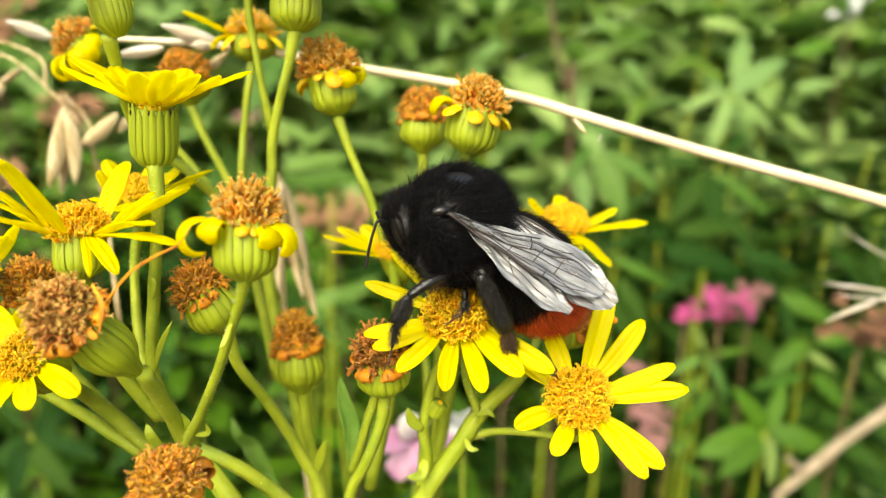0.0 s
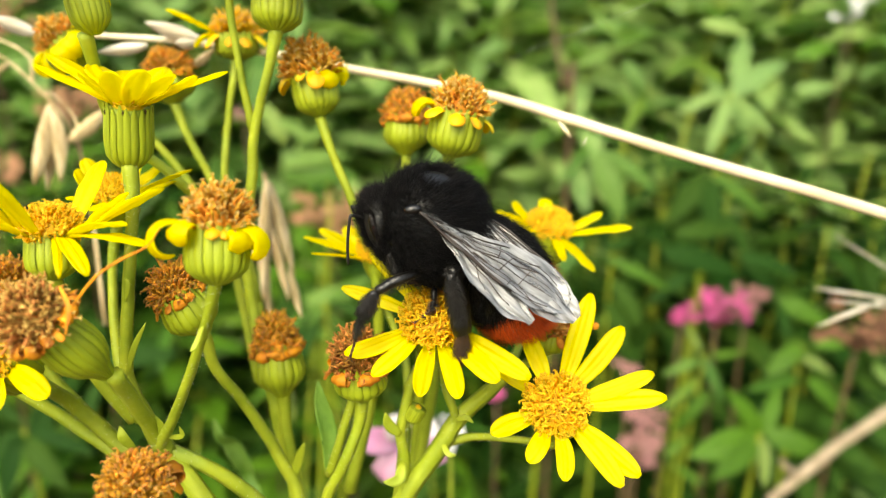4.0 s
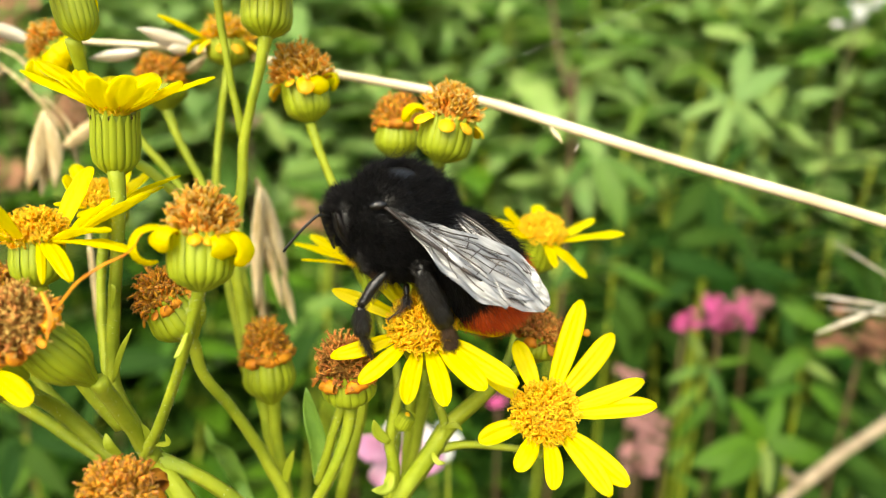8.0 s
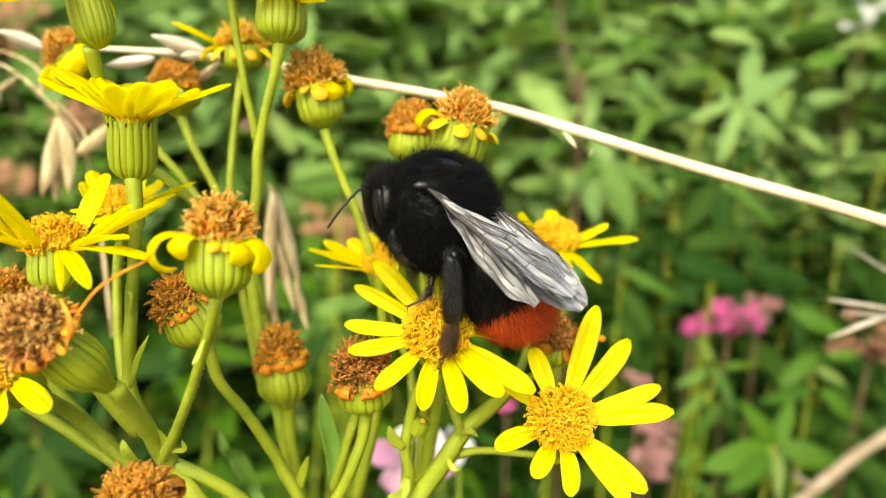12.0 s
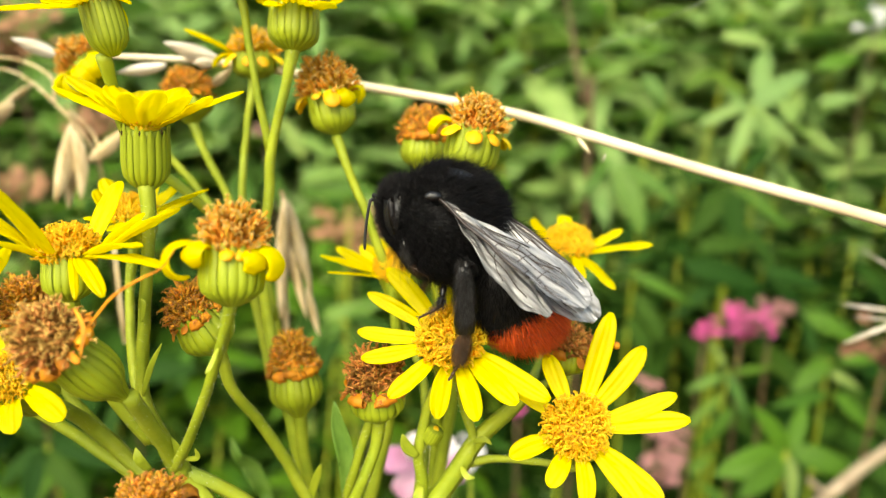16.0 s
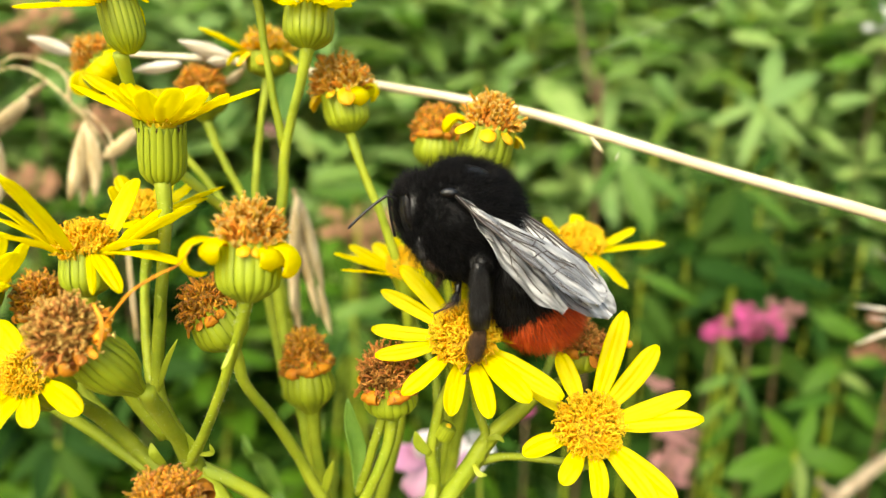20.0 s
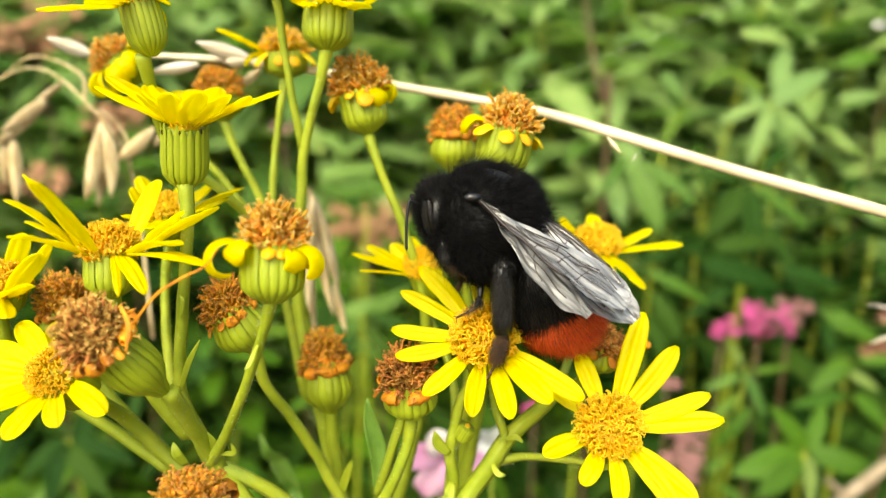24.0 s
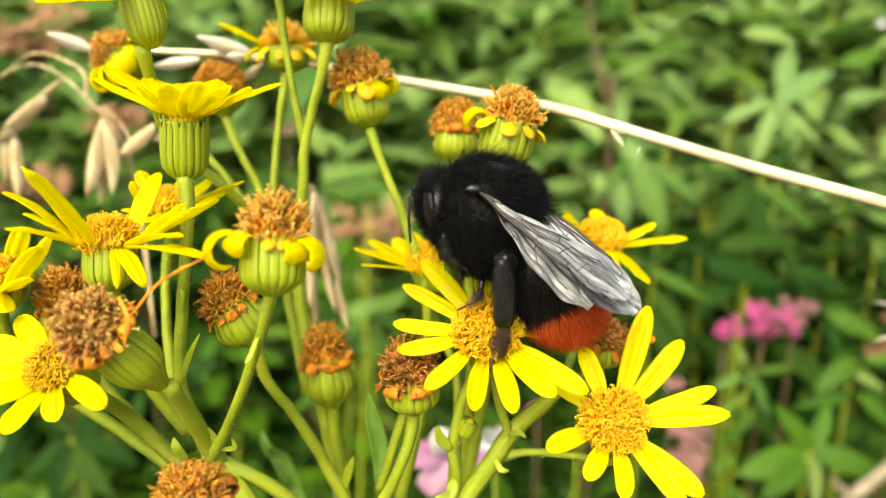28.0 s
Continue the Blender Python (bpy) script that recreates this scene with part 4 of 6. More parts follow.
for a, b, w in (((-18.61, 35.61, 697.03), (-18.77, 28.78, 681.38), 1.9), ((-18.47, 36.48, 696.42), (-14.76, 31.57, 683.69), 1.8), ((-18.97, 37.22, 695.42), (-17.48, 32.97, 684.87), 2.0), ((-15.86, 33.92, 684.54), (-13.92, 30.87, 677.95), 1.3), ((-18.94, 35.31, 692.57), (-21.14, 32.03, 685.2), 1.2), ((-18.13, 34.61, 690.26), (-15.55, 30.64, 680.63), 1.3), ((-18.91, 33.18, 689.02), (-18.4, 29.25, 679.5), 1.0)):
    husk(oat_2, a, b, w, HUSK)
oat_3 = thing("dry_grass", (115.4, 57.19, 661.25), "thin dry grass blades pale and curled", "grass", "dry grasses")
for a, b, w in (((92.62, 59.57, 669.13), (76.46, 58.35, 672), 0.7), ((93.65, 59.12, 667.65), (79.61, 58.63, 669.48), 0.5), ((92.26, 60.5, 668.75), (77.36, 57.2, 664.76), 0.9), ((96.78, 63.59, 672.05), (81.81, 64.12, 680.7), 0.45)):
    husk(oat_3, a, b, w, HUSK_PALE)
s = Shape()
tube(s, spline([(92.26, 60.5, 668.75), (100.6, 59.75, 666.27), (115.4, 57.19, 661.25)], 5), [0.4, 0.5], 6)
part("culm", s, HUSK, oat_3, "", (115.4, 57.19, 661.25))
thread = thing("spider_thread", (61.4, 92.46, 725.9), "fine pale spider thread stretched among the plants", "thread")
s = Shape()
tube(s, spline([(8.32, 10.99, 714.03), (15.15, 11.31, 716.78), (22.32, 11.1, 719.55), (34.94, 10.67, 725.02), (54.34, 10.58, 731.59)], 6), [0.004, 0.006, 0.008, 0.008], 5)
part("strand", s, THREAD, thread, "", (61.4, 92.46, 725.9))

# ---- garden plants behind ----
def leaf_mesh(name, ratio, mat, droop, fold=0.18, rows=9):
    """A pointed leaf of length 1 mm along y, to be scaled: folded on its midrib, drooping, with a raised rib beneath."""
    s = Shape()
    cols = 5
    for layer in (0, 1):
        for i in range(rows):
            u = i / (rows - 1)
            w = ratio * (1.95 * u ** 0.62 * (1 - u) ** 0.9 + 0.03) * 0.5 if u < 1 else 0.004
            for j in range(cols):
                q = 2 * j / (cols - 1) - 1
                z = abs(q) * w * fold * 2 - droop * u * u + 0.012 * math.sin(u * 17 + j) * abs(q)
                s.v.append((w * q, u, z - layer * (0.012 + (0.02 if j == 2 else 0))))
    k = rows * cols
    for i in range(rows - 1):
        for j in range(cols - 1):
            a, b, c, d = i * cols + j, i * cols + j + 1, (i + 1) * cols + j + 1, (i + 1) * cols + j
            s.f.append((a, b, c, d))
            s.f.append((k + d, k + c, k + b, k + a))
        s.f.append((i * cols, (i + 1) * cols, k + (i + 1) * cols, k + i * cols))
        s.f.append(((i + 1) * cols + cols - 1, i * cols + cols - 1, k + i * cols + cols - 1, k + (i + 1) * cols + cols - 1))
    return mesh_of(name, s, mat)


LEAVES = {"dark": [leaf_mesh("leaf", 0.3, LEAF, 0.18), leaf_mesh("leaf", 0.36, LEAF, 0.3), leaf_mesh("leaf", 0.26, LEAF, 0.1)],
          "pale": [leaf_mesh("leaf", 0.34, LEAF_PALE, 0.15), leaf_mesh("leaf", 0.4, LEAF_PALE, 0.25)],
          "bright": [leaf_mesh("leaf", 0.46, LEAF_BRIGHT, 0.12), leaf_mesh("leaf", 0.55, LEAF_BRIGHT, 0.2)],
          "light": [leaf_mesh("leaf", 0.3, LEAF_LIT, 0.18), leaf_mesh("leaf", 0.38, LEAF_LIT, 0.28)],
          "shaded": [leaf_mesh("leaf", 0.32, LEAF_SHADED, 0.2), leaf_mesh("leaf", 0.42, LEAF_SHADED, 0.25)],
          "yellow": [leaf_mesh("leaf", 0.4, LEAF_YELLOW, 0.15)]}


def leaf_pose(a, b, face, wide=1.0):
    a, b = V(a), V(b)
    y = (b - a)
    ln = y.length
    y.normalize()
    z = V(face)
    x = y.cross(z).normalized()
    z = x.cross(y)
    return Matrix.Translation(a * MM) @ Matrix((x, y, z)).transposed().to_4x4() @ Matrix.Diagonal((ln * wide, ln, ln, 1))


def add_leaf(plant, kind, a, b, face, wide=1.0):
    ob = new("leaf", rnd.choice(LEAVES[kind]))
    return under(ob, plant, leaf_pose(a, b, face, wide))


def stem_to_ground(plant, top, foot, radius, mat):
    top, foot = V(top), V(foot)
    s = Shape()
    mid = (top + foot) / 2 + V((rnd.uniform(-15, 15), rnd.uniform(-15, 15), 0))
    tube(s, spline([top, top * 0.7 + foot * 0.3 + (mid - (top + foot) / 2) * 0.7, mid, foot], 6), [radius * 0.5, radius * 0.8, radius], 8)
    return part("stem", s, mat, plant, "", foot)


def shrub(top, foot, kind, leaves, label, radius=1.6, mat=None):
    """A leafy shoot: a stem to the ground and the leaves that stand out singly (base, tip, blade's face)."""
    p = thing("leafy_shoot", foot, label, "plant", "garden plants")
    stem_to_ground(p, top, foot, radius, mat or STEM)
    for a, b, *rest in leaves:
        add_leaf(p, rest[0] if rest else kind, a, b, (rnd.uniform(-0.3, 0.3), -0.75, 0.65), rest[1] if len(rest) > 1 else 1.0)
    return p


def foot_of(p, dy=20):
    return (p[0] + rnd.uniform(-15, 15), p[1] + dy, -5)


shrub((162.14, 223.45, 537.56), foot_of((162.14, 223.45, 537.56)), "bright",
      [((162.14, 223.45, 537.56), (146.45, 224.69, 558.89)), ((162.9, 223.45, 537.56), (174.83, 234.4, 556.43)), ((162.42, 221.7, 538.66), (189.16, 210.26, 535.38)), ((159.91, 221.33, 537.46), (127.82, 211.95, 534.11)), ((161.43, 219.22, 537.38), (158.44, 203.29, 522.75), "yellow"), ((158.94, 218.85, 536.18), (134.2, 202.09, 529.16)),
       ((124.84, 223.34, 519.98), (133.58, 212.54, 518.82)), ((121.48, 229.17, 521.97), (134.49, 232.2, 531.97), "dark")], "bright green leafy shoot with broad leaves")
shrub((208.47, 280.87, 554.56), foot_of((208.47, 280.87, 554.56)), "bright",
      [((208.45, 284.25, 565.7), (195.32, 288.63, 580.17), "pale"), ((196.78, 287.62, 576.83), (219.98, 275.04, 569.79)), ((208.49, 279.18, 548.98), (220.03, 267.63, 545.37), "yellow"), ((208.47, 280.87, 554.56), (187.01, 269.41, 544.36)), ((214.3, 280.87, 554.57), (235.09, 278.07, 559.11)), ((207.41, 274, 538.79), (174.67, 265.13, 537.15), "dark"), ((210.31, 274, 538.8), (225.74, 261.88, 526.39))], "green leafy shoot with oval leaves")
shrub((152.77, 272.28, 553.85), foot_of((152.77, 272.28, 553.85)), "pale",
      [((150.82, 270.05, 553.39), (160.37, 255.95, 534.44)), ((150.53, 270.46, 554.74), (144.19, 276.83, 568.84), "yellow", 0.8), ((149.12, 269.64, 552.03), (130.34, 263.06, 547.57)), ((155.63, 271.87, 552.49), (175.58, 272.71, 555.26), "dark"), ((149.95, 268.56, 541.57), (127.93, 258.26, 528.3), "dark"), ((155.66, 266.91, 536.12), (136.36, 255.01, 517.58), "dark")], "slender green shoot beneath pink blossom")
# Brightness of this shoot is put into its leaf colour.
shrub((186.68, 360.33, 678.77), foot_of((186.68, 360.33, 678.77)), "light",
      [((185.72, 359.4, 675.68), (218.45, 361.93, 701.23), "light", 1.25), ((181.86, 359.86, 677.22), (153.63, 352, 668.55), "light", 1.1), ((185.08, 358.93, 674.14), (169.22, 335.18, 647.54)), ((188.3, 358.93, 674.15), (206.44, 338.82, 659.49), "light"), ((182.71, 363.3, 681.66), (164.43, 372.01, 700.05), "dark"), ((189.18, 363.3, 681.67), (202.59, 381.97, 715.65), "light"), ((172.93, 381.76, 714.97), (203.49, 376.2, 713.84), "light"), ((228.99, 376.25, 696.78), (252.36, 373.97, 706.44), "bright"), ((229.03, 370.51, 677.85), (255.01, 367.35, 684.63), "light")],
      "leafy shoot with long leaves, light painted into their pale green")
shrub((118.68, 331.97, 654.21), foot_of((118.68, 331.97, 654.21)), "pale",
      [((102.75, 330.18, 648.32), (115.19, 305.48, 618.56), "pale", 1.3), ((105.81, 330.18, 648.32), (135.38, 312.71, 632.03)), ((99.68, 331.07, 651.25), (80.78, 315.49, 634.34), "dark"), ((112.49, 333.96, 653.87), (94.68, 340.53, 665.23), "pale"), ((118.65, 334.86, 656.83), (134.44, 348.11, 679.86), "dark"), ((120.93, 354.69, 694.67), (130.27, 340.43, 682.11), "pale", 1.4), ((114.64, 355.6, 697.66), (92.2, 352.62, 694.74)), ((115.19, 359.49, 703.6), (138.18, 359.45, 710.34), "dark"), ((118.34, 360.41, 706.63), (103.26, 369.04, 724.76), "pale")],
      "grey-green shoot with drooping long leaves")
# The darkest leaves of these shoots carry painted shade.
shrub((174.47, 337.4, 637.63), foot_of((174.47, 337.4, 637.63)), "shaded",
      [((168.93, 334.53, 635.03), (168.39, 307.05, 599.56), "shaded", 1.3), ((172.06, 334.53, 635.04), (198.91, 316.16, 615.81), "dark"), ((167.37, 334.52, 635.03), (142.77, 314.8, 611.35)), ((165.04, 337.4, 637.62), (139.21, 337.23, 643.96)), ((176.03, 338.32, 640.64), (194.22, 345.8, 658.42)), ((169.28, 325.27, 614.87), (151.88, 304.86, 592.34)), ((175.49, 325.28, 614.88), (190.93, 305.76, 595.29))], "green leafy shoot, darkened as in shade")
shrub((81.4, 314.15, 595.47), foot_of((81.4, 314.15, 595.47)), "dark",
      [((106.27, 303.8, 595.77), (139.97, 289.69, 583.69), "dark", 0.8), ((109.28, 300.33, 584.34), (124.13, 280.5, 567.18), "shaded"), ((103.8, 306.56, 598.01), (124.81, 309.19, 606.67), "shaded"), ((105.77, 294.99, 573.64), (116.95, 276.31, 553.38), "shaded"), ((136.85, 306.59, 598.07), (181.16, 296.45, 592.19), "shaded"), ((143.57, 311.12, 606.12), (177.97, 309.06, 613.07), "shaded"), ((154.89, 303.99, 589.47), (128.22, 291.29, 575.2), "shaded"), ((178.91, 305.75, 595.27), (210.59, 296.48, 592.24), "shaded"), ((95.5, 311.16, 602.85), (75.42, 295.6, 586.02))], "green leafy shoot, darkened as in shade")
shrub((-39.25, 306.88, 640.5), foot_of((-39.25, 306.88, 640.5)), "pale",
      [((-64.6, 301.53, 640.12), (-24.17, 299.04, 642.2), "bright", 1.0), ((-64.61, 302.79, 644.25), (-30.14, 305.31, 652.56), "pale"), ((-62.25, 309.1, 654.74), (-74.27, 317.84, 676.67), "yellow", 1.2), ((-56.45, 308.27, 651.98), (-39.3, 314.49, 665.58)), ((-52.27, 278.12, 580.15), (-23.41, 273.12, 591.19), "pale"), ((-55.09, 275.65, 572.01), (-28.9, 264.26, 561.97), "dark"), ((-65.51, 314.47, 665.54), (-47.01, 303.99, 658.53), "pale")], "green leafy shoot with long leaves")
shrub((-36.51, 240.92, 595.28), foot_of((-36.51, 240.92, 595.28)), "shaded",
      [((-36.51, 240.92, 595.28), (-13.78, 244.97, 608.63), "dark"), ((-36.51, 240.18, 592.86), (-55.35, 229.88, 586.46), "dark", 1.2), ((-35.24, 239.82, 591.65), (-20.52, 223.4, 578.85)), ((-39.04, 240.18, 592.86), (-51.86, 218.74, 570.41)), ((-33.98, 240.92, 595.29), (-10.94, 231.7, 592.44)), ((-137.63, 233.5, 570.89), (-102.22, 227.69, 579.29), "shaded"), ((-135.08, 231.3, 563.64), (-139.87, 212.7, 543.65))], "green leafy shoot with broad leaves")
shrub((-162.83, 215.86, 547.19), foot_of((-162.83, 215.86, 547.19)), "shaded",
      [((-162.83, 215.86, 547.19), (-181.47, 202.2, 536.63)), ((-162.83, 215.14, 544.85), (-141.59, 196.72, 532.33), "shaded"), ((-165.28, 215.85, 547.19), (-164.5, 194.49, 528.43)), ((-160.38, 216.21, 548.37), (-132.44, 206.05, 542.41)), ((-162.84, 216.57, 549.54), (-177.58, 220.11, 561.25))], "green leafy shoot, shade put into its leaf colour")

brown_shoot = thing("brown_shoot", foot_of((99.05, 412.06, 677.11)), "thin upright brown stem behind the flowers", "plant", "garden plants")
s = Shape()
tube(s, spline([(87.19, 441.44, 756.76), (92.14, 427.74, 721.92), (95.4, 418.33, 697.79), (100.07, 408.47, 672.15), (102.74, 398.47, 632.31), (100, 400, -5)], 6), [1.0, 1.3, 1.5, 1.9], 8)
part("stem", s, TWIG, brown_shoot, "", (102.74, 398.47, 632.31))
twig = thing("twig", (231.86, 212.86, 571.49), "bare grey-brown twig lying low among leaves", "twig")
s = Shape()
tube(s, spline([(159.96, 204.08, 515.04), (173.46, 205.56, 526.79), (188.58, 206.82, 541.28), (203.38, 207.32, 553.25), (231.86, 212.86, 571.49)], 6), [1.6, 2.7, 2.3, 2.8], 10, 0.05)
tube(s, spline([(173.46, 205.56, 526.79), (166.34, 205.09, 532.14), (163.12, 204.2, 536.08)], 5), [1.8, 1.0], 8)
part("bark", s, TWIG_GREY, twig, "", (231.86, 212.86, 571.49))


def blossom(at, spread, count, mat, label, size=4.0, flat=1.3, name="blossom_cluster"):
    """A flat-topped cluster of small five-petalled flowers on thin stalks."""
    at = V(at)
    p = thing(name, foot_of(at, 25), label, "flower", "blossom behind")
    stem_to_ground(p, at - V((0, 0, spread * 0.6)), foot_of(at, 25), 1.3, TWIG)
    q = random.Random(int(abs(at.x * 31 + at.z * 7)))
    for k in range(count):
        s = Shape()
        a, rr = q.uniform(0, 6.28), spread * math.sqrt(q.random())
        c = at + V((rr * math.cos(a), rr * math.sin(a) * 0.8, q.uniform(-0.35, 0.35) * spread * flat))
        up = V((q.uniform(-0.5, 0.5), -0.6, 1)).normalized()
        x, y, z = frame_of(up)
        for i in range(5):
            b = 2 * math.pi * i / 5 + q.uniform(-0.2, 0.2)
            d = x * math.cos(b) + y * math.sin(b)
            ln = [c + d * (size * 0.12 * j) + z * (size * 0.03 * j * j * 0.3) for j in range(5)]
            strip(s, ln, [z] * 5, [size * w for w in (0.14, 0.3, 0.4, 0.36, 0.16)], 0.2, 0.1, 0.0, 3)
        tube(s, [c, (c + at - V((0, 0, spread * 0.35))) / 2, at - V((0, 0, spread * 0.6))], [size * 0.07, size * 0.05, size * 0.08], 5)
        part("blossom", s, mat, p, "", c)
    return p


blossom((162, 283.8, 574.58), 17, 34, PINK, "bright pink blossom cluster on a thin stem", 4.4, 1.6)
blossom((143.23, 282.69, 570.95), 6, 12, PINK, "small pink blossom cluster", 5)
blossom((181.66, 293.12, 577.74), 10, 10, PINK_DULL, "fading pink blossom cluster", 6)
blossom((106.49, 225.61, 544.72), 12, 16, PINK_DULL, "faded pinkish blossom cluster", 6)
blossom((99.61, 212.5, 535.94), 12, 16, PINK_DULL, "faded pinkish blossom cluster", 6)
blossom((106.19, 250.68, 558.47), 6, 7, PINK_DULL, "small pink blossom cluster", 5)
blossom((43.18, 246.74, 545.52), 5, 5, PINK, "small pink blossom cluster", 5)
blossom((-46.42, 368.58, 602.77), 26, 34, RUST, "dried rusty blossom cluster", 8)
blossom((-250.13, 402.96, 716.26), 30, 34, RUST, "dried rusty blossom cluster", 8)
blossom((-206.22, 397.05, 662.29), 18, 22, RUST, "dried rusty blossom cluster", 8)
blossom((-249.95, 376.43, 628.8), 24, 26, RUST, "dried rusty blossom cluster", 8)
blossom((202.51, 228.24, 587.76), 18, 26, DRIED, "dried brown blossom cluster", 7)
blossom((320.7, 479.86, 728.24), 20, 8, WHITE, "small white blossom cluster", 8)
blossom((-98.27, 385.56, 658.78), 8, 7, PINK_DULL, "small fading blossom cluster", 5)

pale_flower = thing("pale_flower", foot_of((0.61, 56.68, 642.43)), "pale pink and white flower low behind stalks", "flower")
stem_to_ground(pale_flower, (0.62, 57.96, 639.76), foot_of((0.61, 56.68, 642.43)), 0.9, STEM)
pc = V((0.61, 56.68, 642.43))
for k, (tx, tz, w) in enumerate(((-8, 2, 5), (-5, -6.5, 5), (3, -6, 6), (7.5, -1, 6), (5, 5, 5), (-2, 6, 5), (0, -8, 4))):
    s = Shape()
    ln = [pc + V((tx * t, -3.5 * math.sin(t * 2.2), tz * t)) for t in (0, 0.25, 0.5, 0.75, 0.95, 1.05)]
    strip(s, ln, [V((0, -0.9, 0.4)).normalized()] * 6, [w * q for q in (0.3, 0.7, 1, 1, 0.7, 0.2)], 0.25, 0.15, 0.04, 5)
    part("petal", s, PINK_LIGHT if k in (0, 2, 3) else PALE_PINK, pale_flower, "", pc)
white_flower = thing("white_flower", foot_of((9.85, 65.96, 638.56)), "small white flower low behind stalks", "flower")
stem_to_ground(white_flower, (9.85, 65.46, 636.91), foot_of((9.85, 65.96, 638.56)), 0.8, STEM)
pc = V((9.62, 65.96, 638.56))
for k, (tx, tz, w) in enumerate(((-2, 4, 2.6), (2, 5, 2.4), (3, -1, 3), (-3, -2, 3), (0, -5, 3))):
    s = Shape()
    ln = [pc + V((tx * t, -2 * t * t, tz * t)) for t in (0, 0.3, 0.6, 0.85, 1)]
    strip(s, ln, [V((0, -0.9, 0.4)).normalized()] * 5, [w * q for q in (0.4, 0.9, 1, 0.8, 0.3)], 0.25, 0.15, 0.04, 5)
    part("petal", s, WHITE, white_flower, "", pc)


def template(me):
    v = np.empty(len(me.vertices) * 3)
    me.vertices.foreach_get("co", v)
    return v.reshape(-1, 3) / MM, [tuple(p.vertices) for p in me.polygons]


TEMPLATES = {k: [template(m) for m in ms] for k, ms in LEAVES.items()}


def thicket(name, label, rows, kind_mix, seed):
    """A stand of leafy shoots as one body of foliage. rows: x, y, top height, leaf length, spacing."""
    q = random.Random(seed)
    vs, fs, n = {}, {}, {}
    stems = Shape()
    for x, y, top, size, gap in rows:
        lean = V((q.uniform(-0.15, 0.15), q.uniform(-0.2, 0.1), 1))
        foot = V((x, y, 0)) - V((lean.x, lean.y, 0)) * top
        tube(stems, [foot, foot + lean * top * 0.5 + V((q.uniform(-6, 6), q.uniform(-6, 6), 0)), foot + lean * top], [2.0, 1.6, 0.6], 6)
        h, turn = top, q.uniform(0, 6.28)
        while h > max(60, top - 480):
            c = foot + lean * h
            small = 0.55 + 0.45 * min(1, (top - h) / 60)
            for k in range(3 if q.random() < 0.4 else 2):
                a = turn + k * math.pi + q.uniform(-0.5, 0.5)
                if k == 2:
                    a += 1.5
                ln = size * small * q.uniform(0.7, 1.25)
                d = V((math.cos(a), math.sin(a), q.uniform(-0.5, 0.45)))
                kind = q.choice(kind_mix)
                tv, tf = q.choice(TEMPLATES[kind])
                m = leaf_pose(c, c + d.normalized() * ln, (q.uniform(-0.4, 0.4), q.uniform(-0.5, 0.2), 1), q.uniform(0.85, 1.25))
                mv = np.array(m.to_3x3()) @ tv.T
                vs.setdefault(kind, []).append(mv.T + np.array(c))
                o = n.get(kind, 0)
                fs.setdefault(kind, []).extend(tuple(i + o for i in f) for f in tf)
                n[kind] = o + len(tv)
            h -= gap * q.uniform(0.7, 1.2)
            turn += 1.57 + q.uniform(-0.3, 0.3)
    body = thing(name, (rows[0][0], rows[0][1], 0), label, "foliage", "", "stuff")
    part("stems", stems, STEM, body, "", (rows[0][0], rows[0][1], 0))
    for kind in vs:
        s = Shape()
        s.v, s.f = np.concatenate(vs[kind]).tolist(), fs[kind]
        part("leaves", s, {"dark": LEAF, "pale": LEAF_PALE, "bright": LEAF_BRIGHT, "yellow": LEAF_YELLOW, "shaded": LEAF_SHADED, "light": LEAF_LIT}[kind], body, "", (rows[0][0], rows[0][1], 0))
    return body


q = random.Random(5)
# Front stands: near-black leaf colour stands in for shade inside the bed.
thicket("foliage", "dense green leafy garden shoots behind the flowers", [(q.uniform(-320, 60), q.uniform(400, 560), q.uniform(440, 620), q.uniform(46, 70), 22) for k in range(50)], ["dark", "shaded", "shaded", "bright"], 1)
thicket("foliage", "dense green leafy shoots behind pink blossom, shade painted into their leaves", [(q.uniform(60, 350), q.uniform(400, 560), q.uniform(480, 630), q.uniform(46, 70), 22) for k in range(40)], ["shaded"], 8)
# Far stands: pale leaf colour stands in for the light they catch.
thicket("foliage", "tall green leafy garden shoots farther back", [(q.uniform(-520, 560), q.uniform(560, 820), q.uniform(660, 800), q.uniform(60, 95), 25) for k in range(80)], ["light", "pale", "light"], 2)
thicket("foliage", "close-set shoots that close the bed behind, coloured light to brighten dark gaps", [(q.uniform(-480, 540), q.uniform(660, 730), q.uniform(735, 800), q.uniform(58, 84), 17) for k in range(120)], ["light", "light", "light", "pale"], 10)
thicket("foliage", "leafy shoots coloured light green to look lit", [(q.uniform(40, 420), q.uniform(580, 760), q.uniform(670, 790), q.uniform(55, 80), 24) for k in range(44)], ["light"], 6)
thicket("foliage", "leafy shoots at the hedge's end, light painted into their green", [(q.uniform(300, 600), q.uniform(540, 700), q.uniform(680, 790), q.uniform(50, 75), 24) for k in range(26)], ["light"], 7)
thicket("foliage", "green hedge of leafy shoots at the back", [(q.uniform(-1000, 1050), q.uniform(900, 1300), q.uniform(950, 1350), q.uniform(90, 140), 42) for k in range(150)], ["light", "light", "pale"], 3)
# Leaf colour kept near black to paint the shade near the ground.
thicket("foliage", "low garden plants near the ground, coloured dark for shade", [(q.uniform(-240, 280), q.uniform(230, 380), q.uniform(250, 430), q.uniform(40, 60), 26) for k in range(40)], ["shaded"], 4)


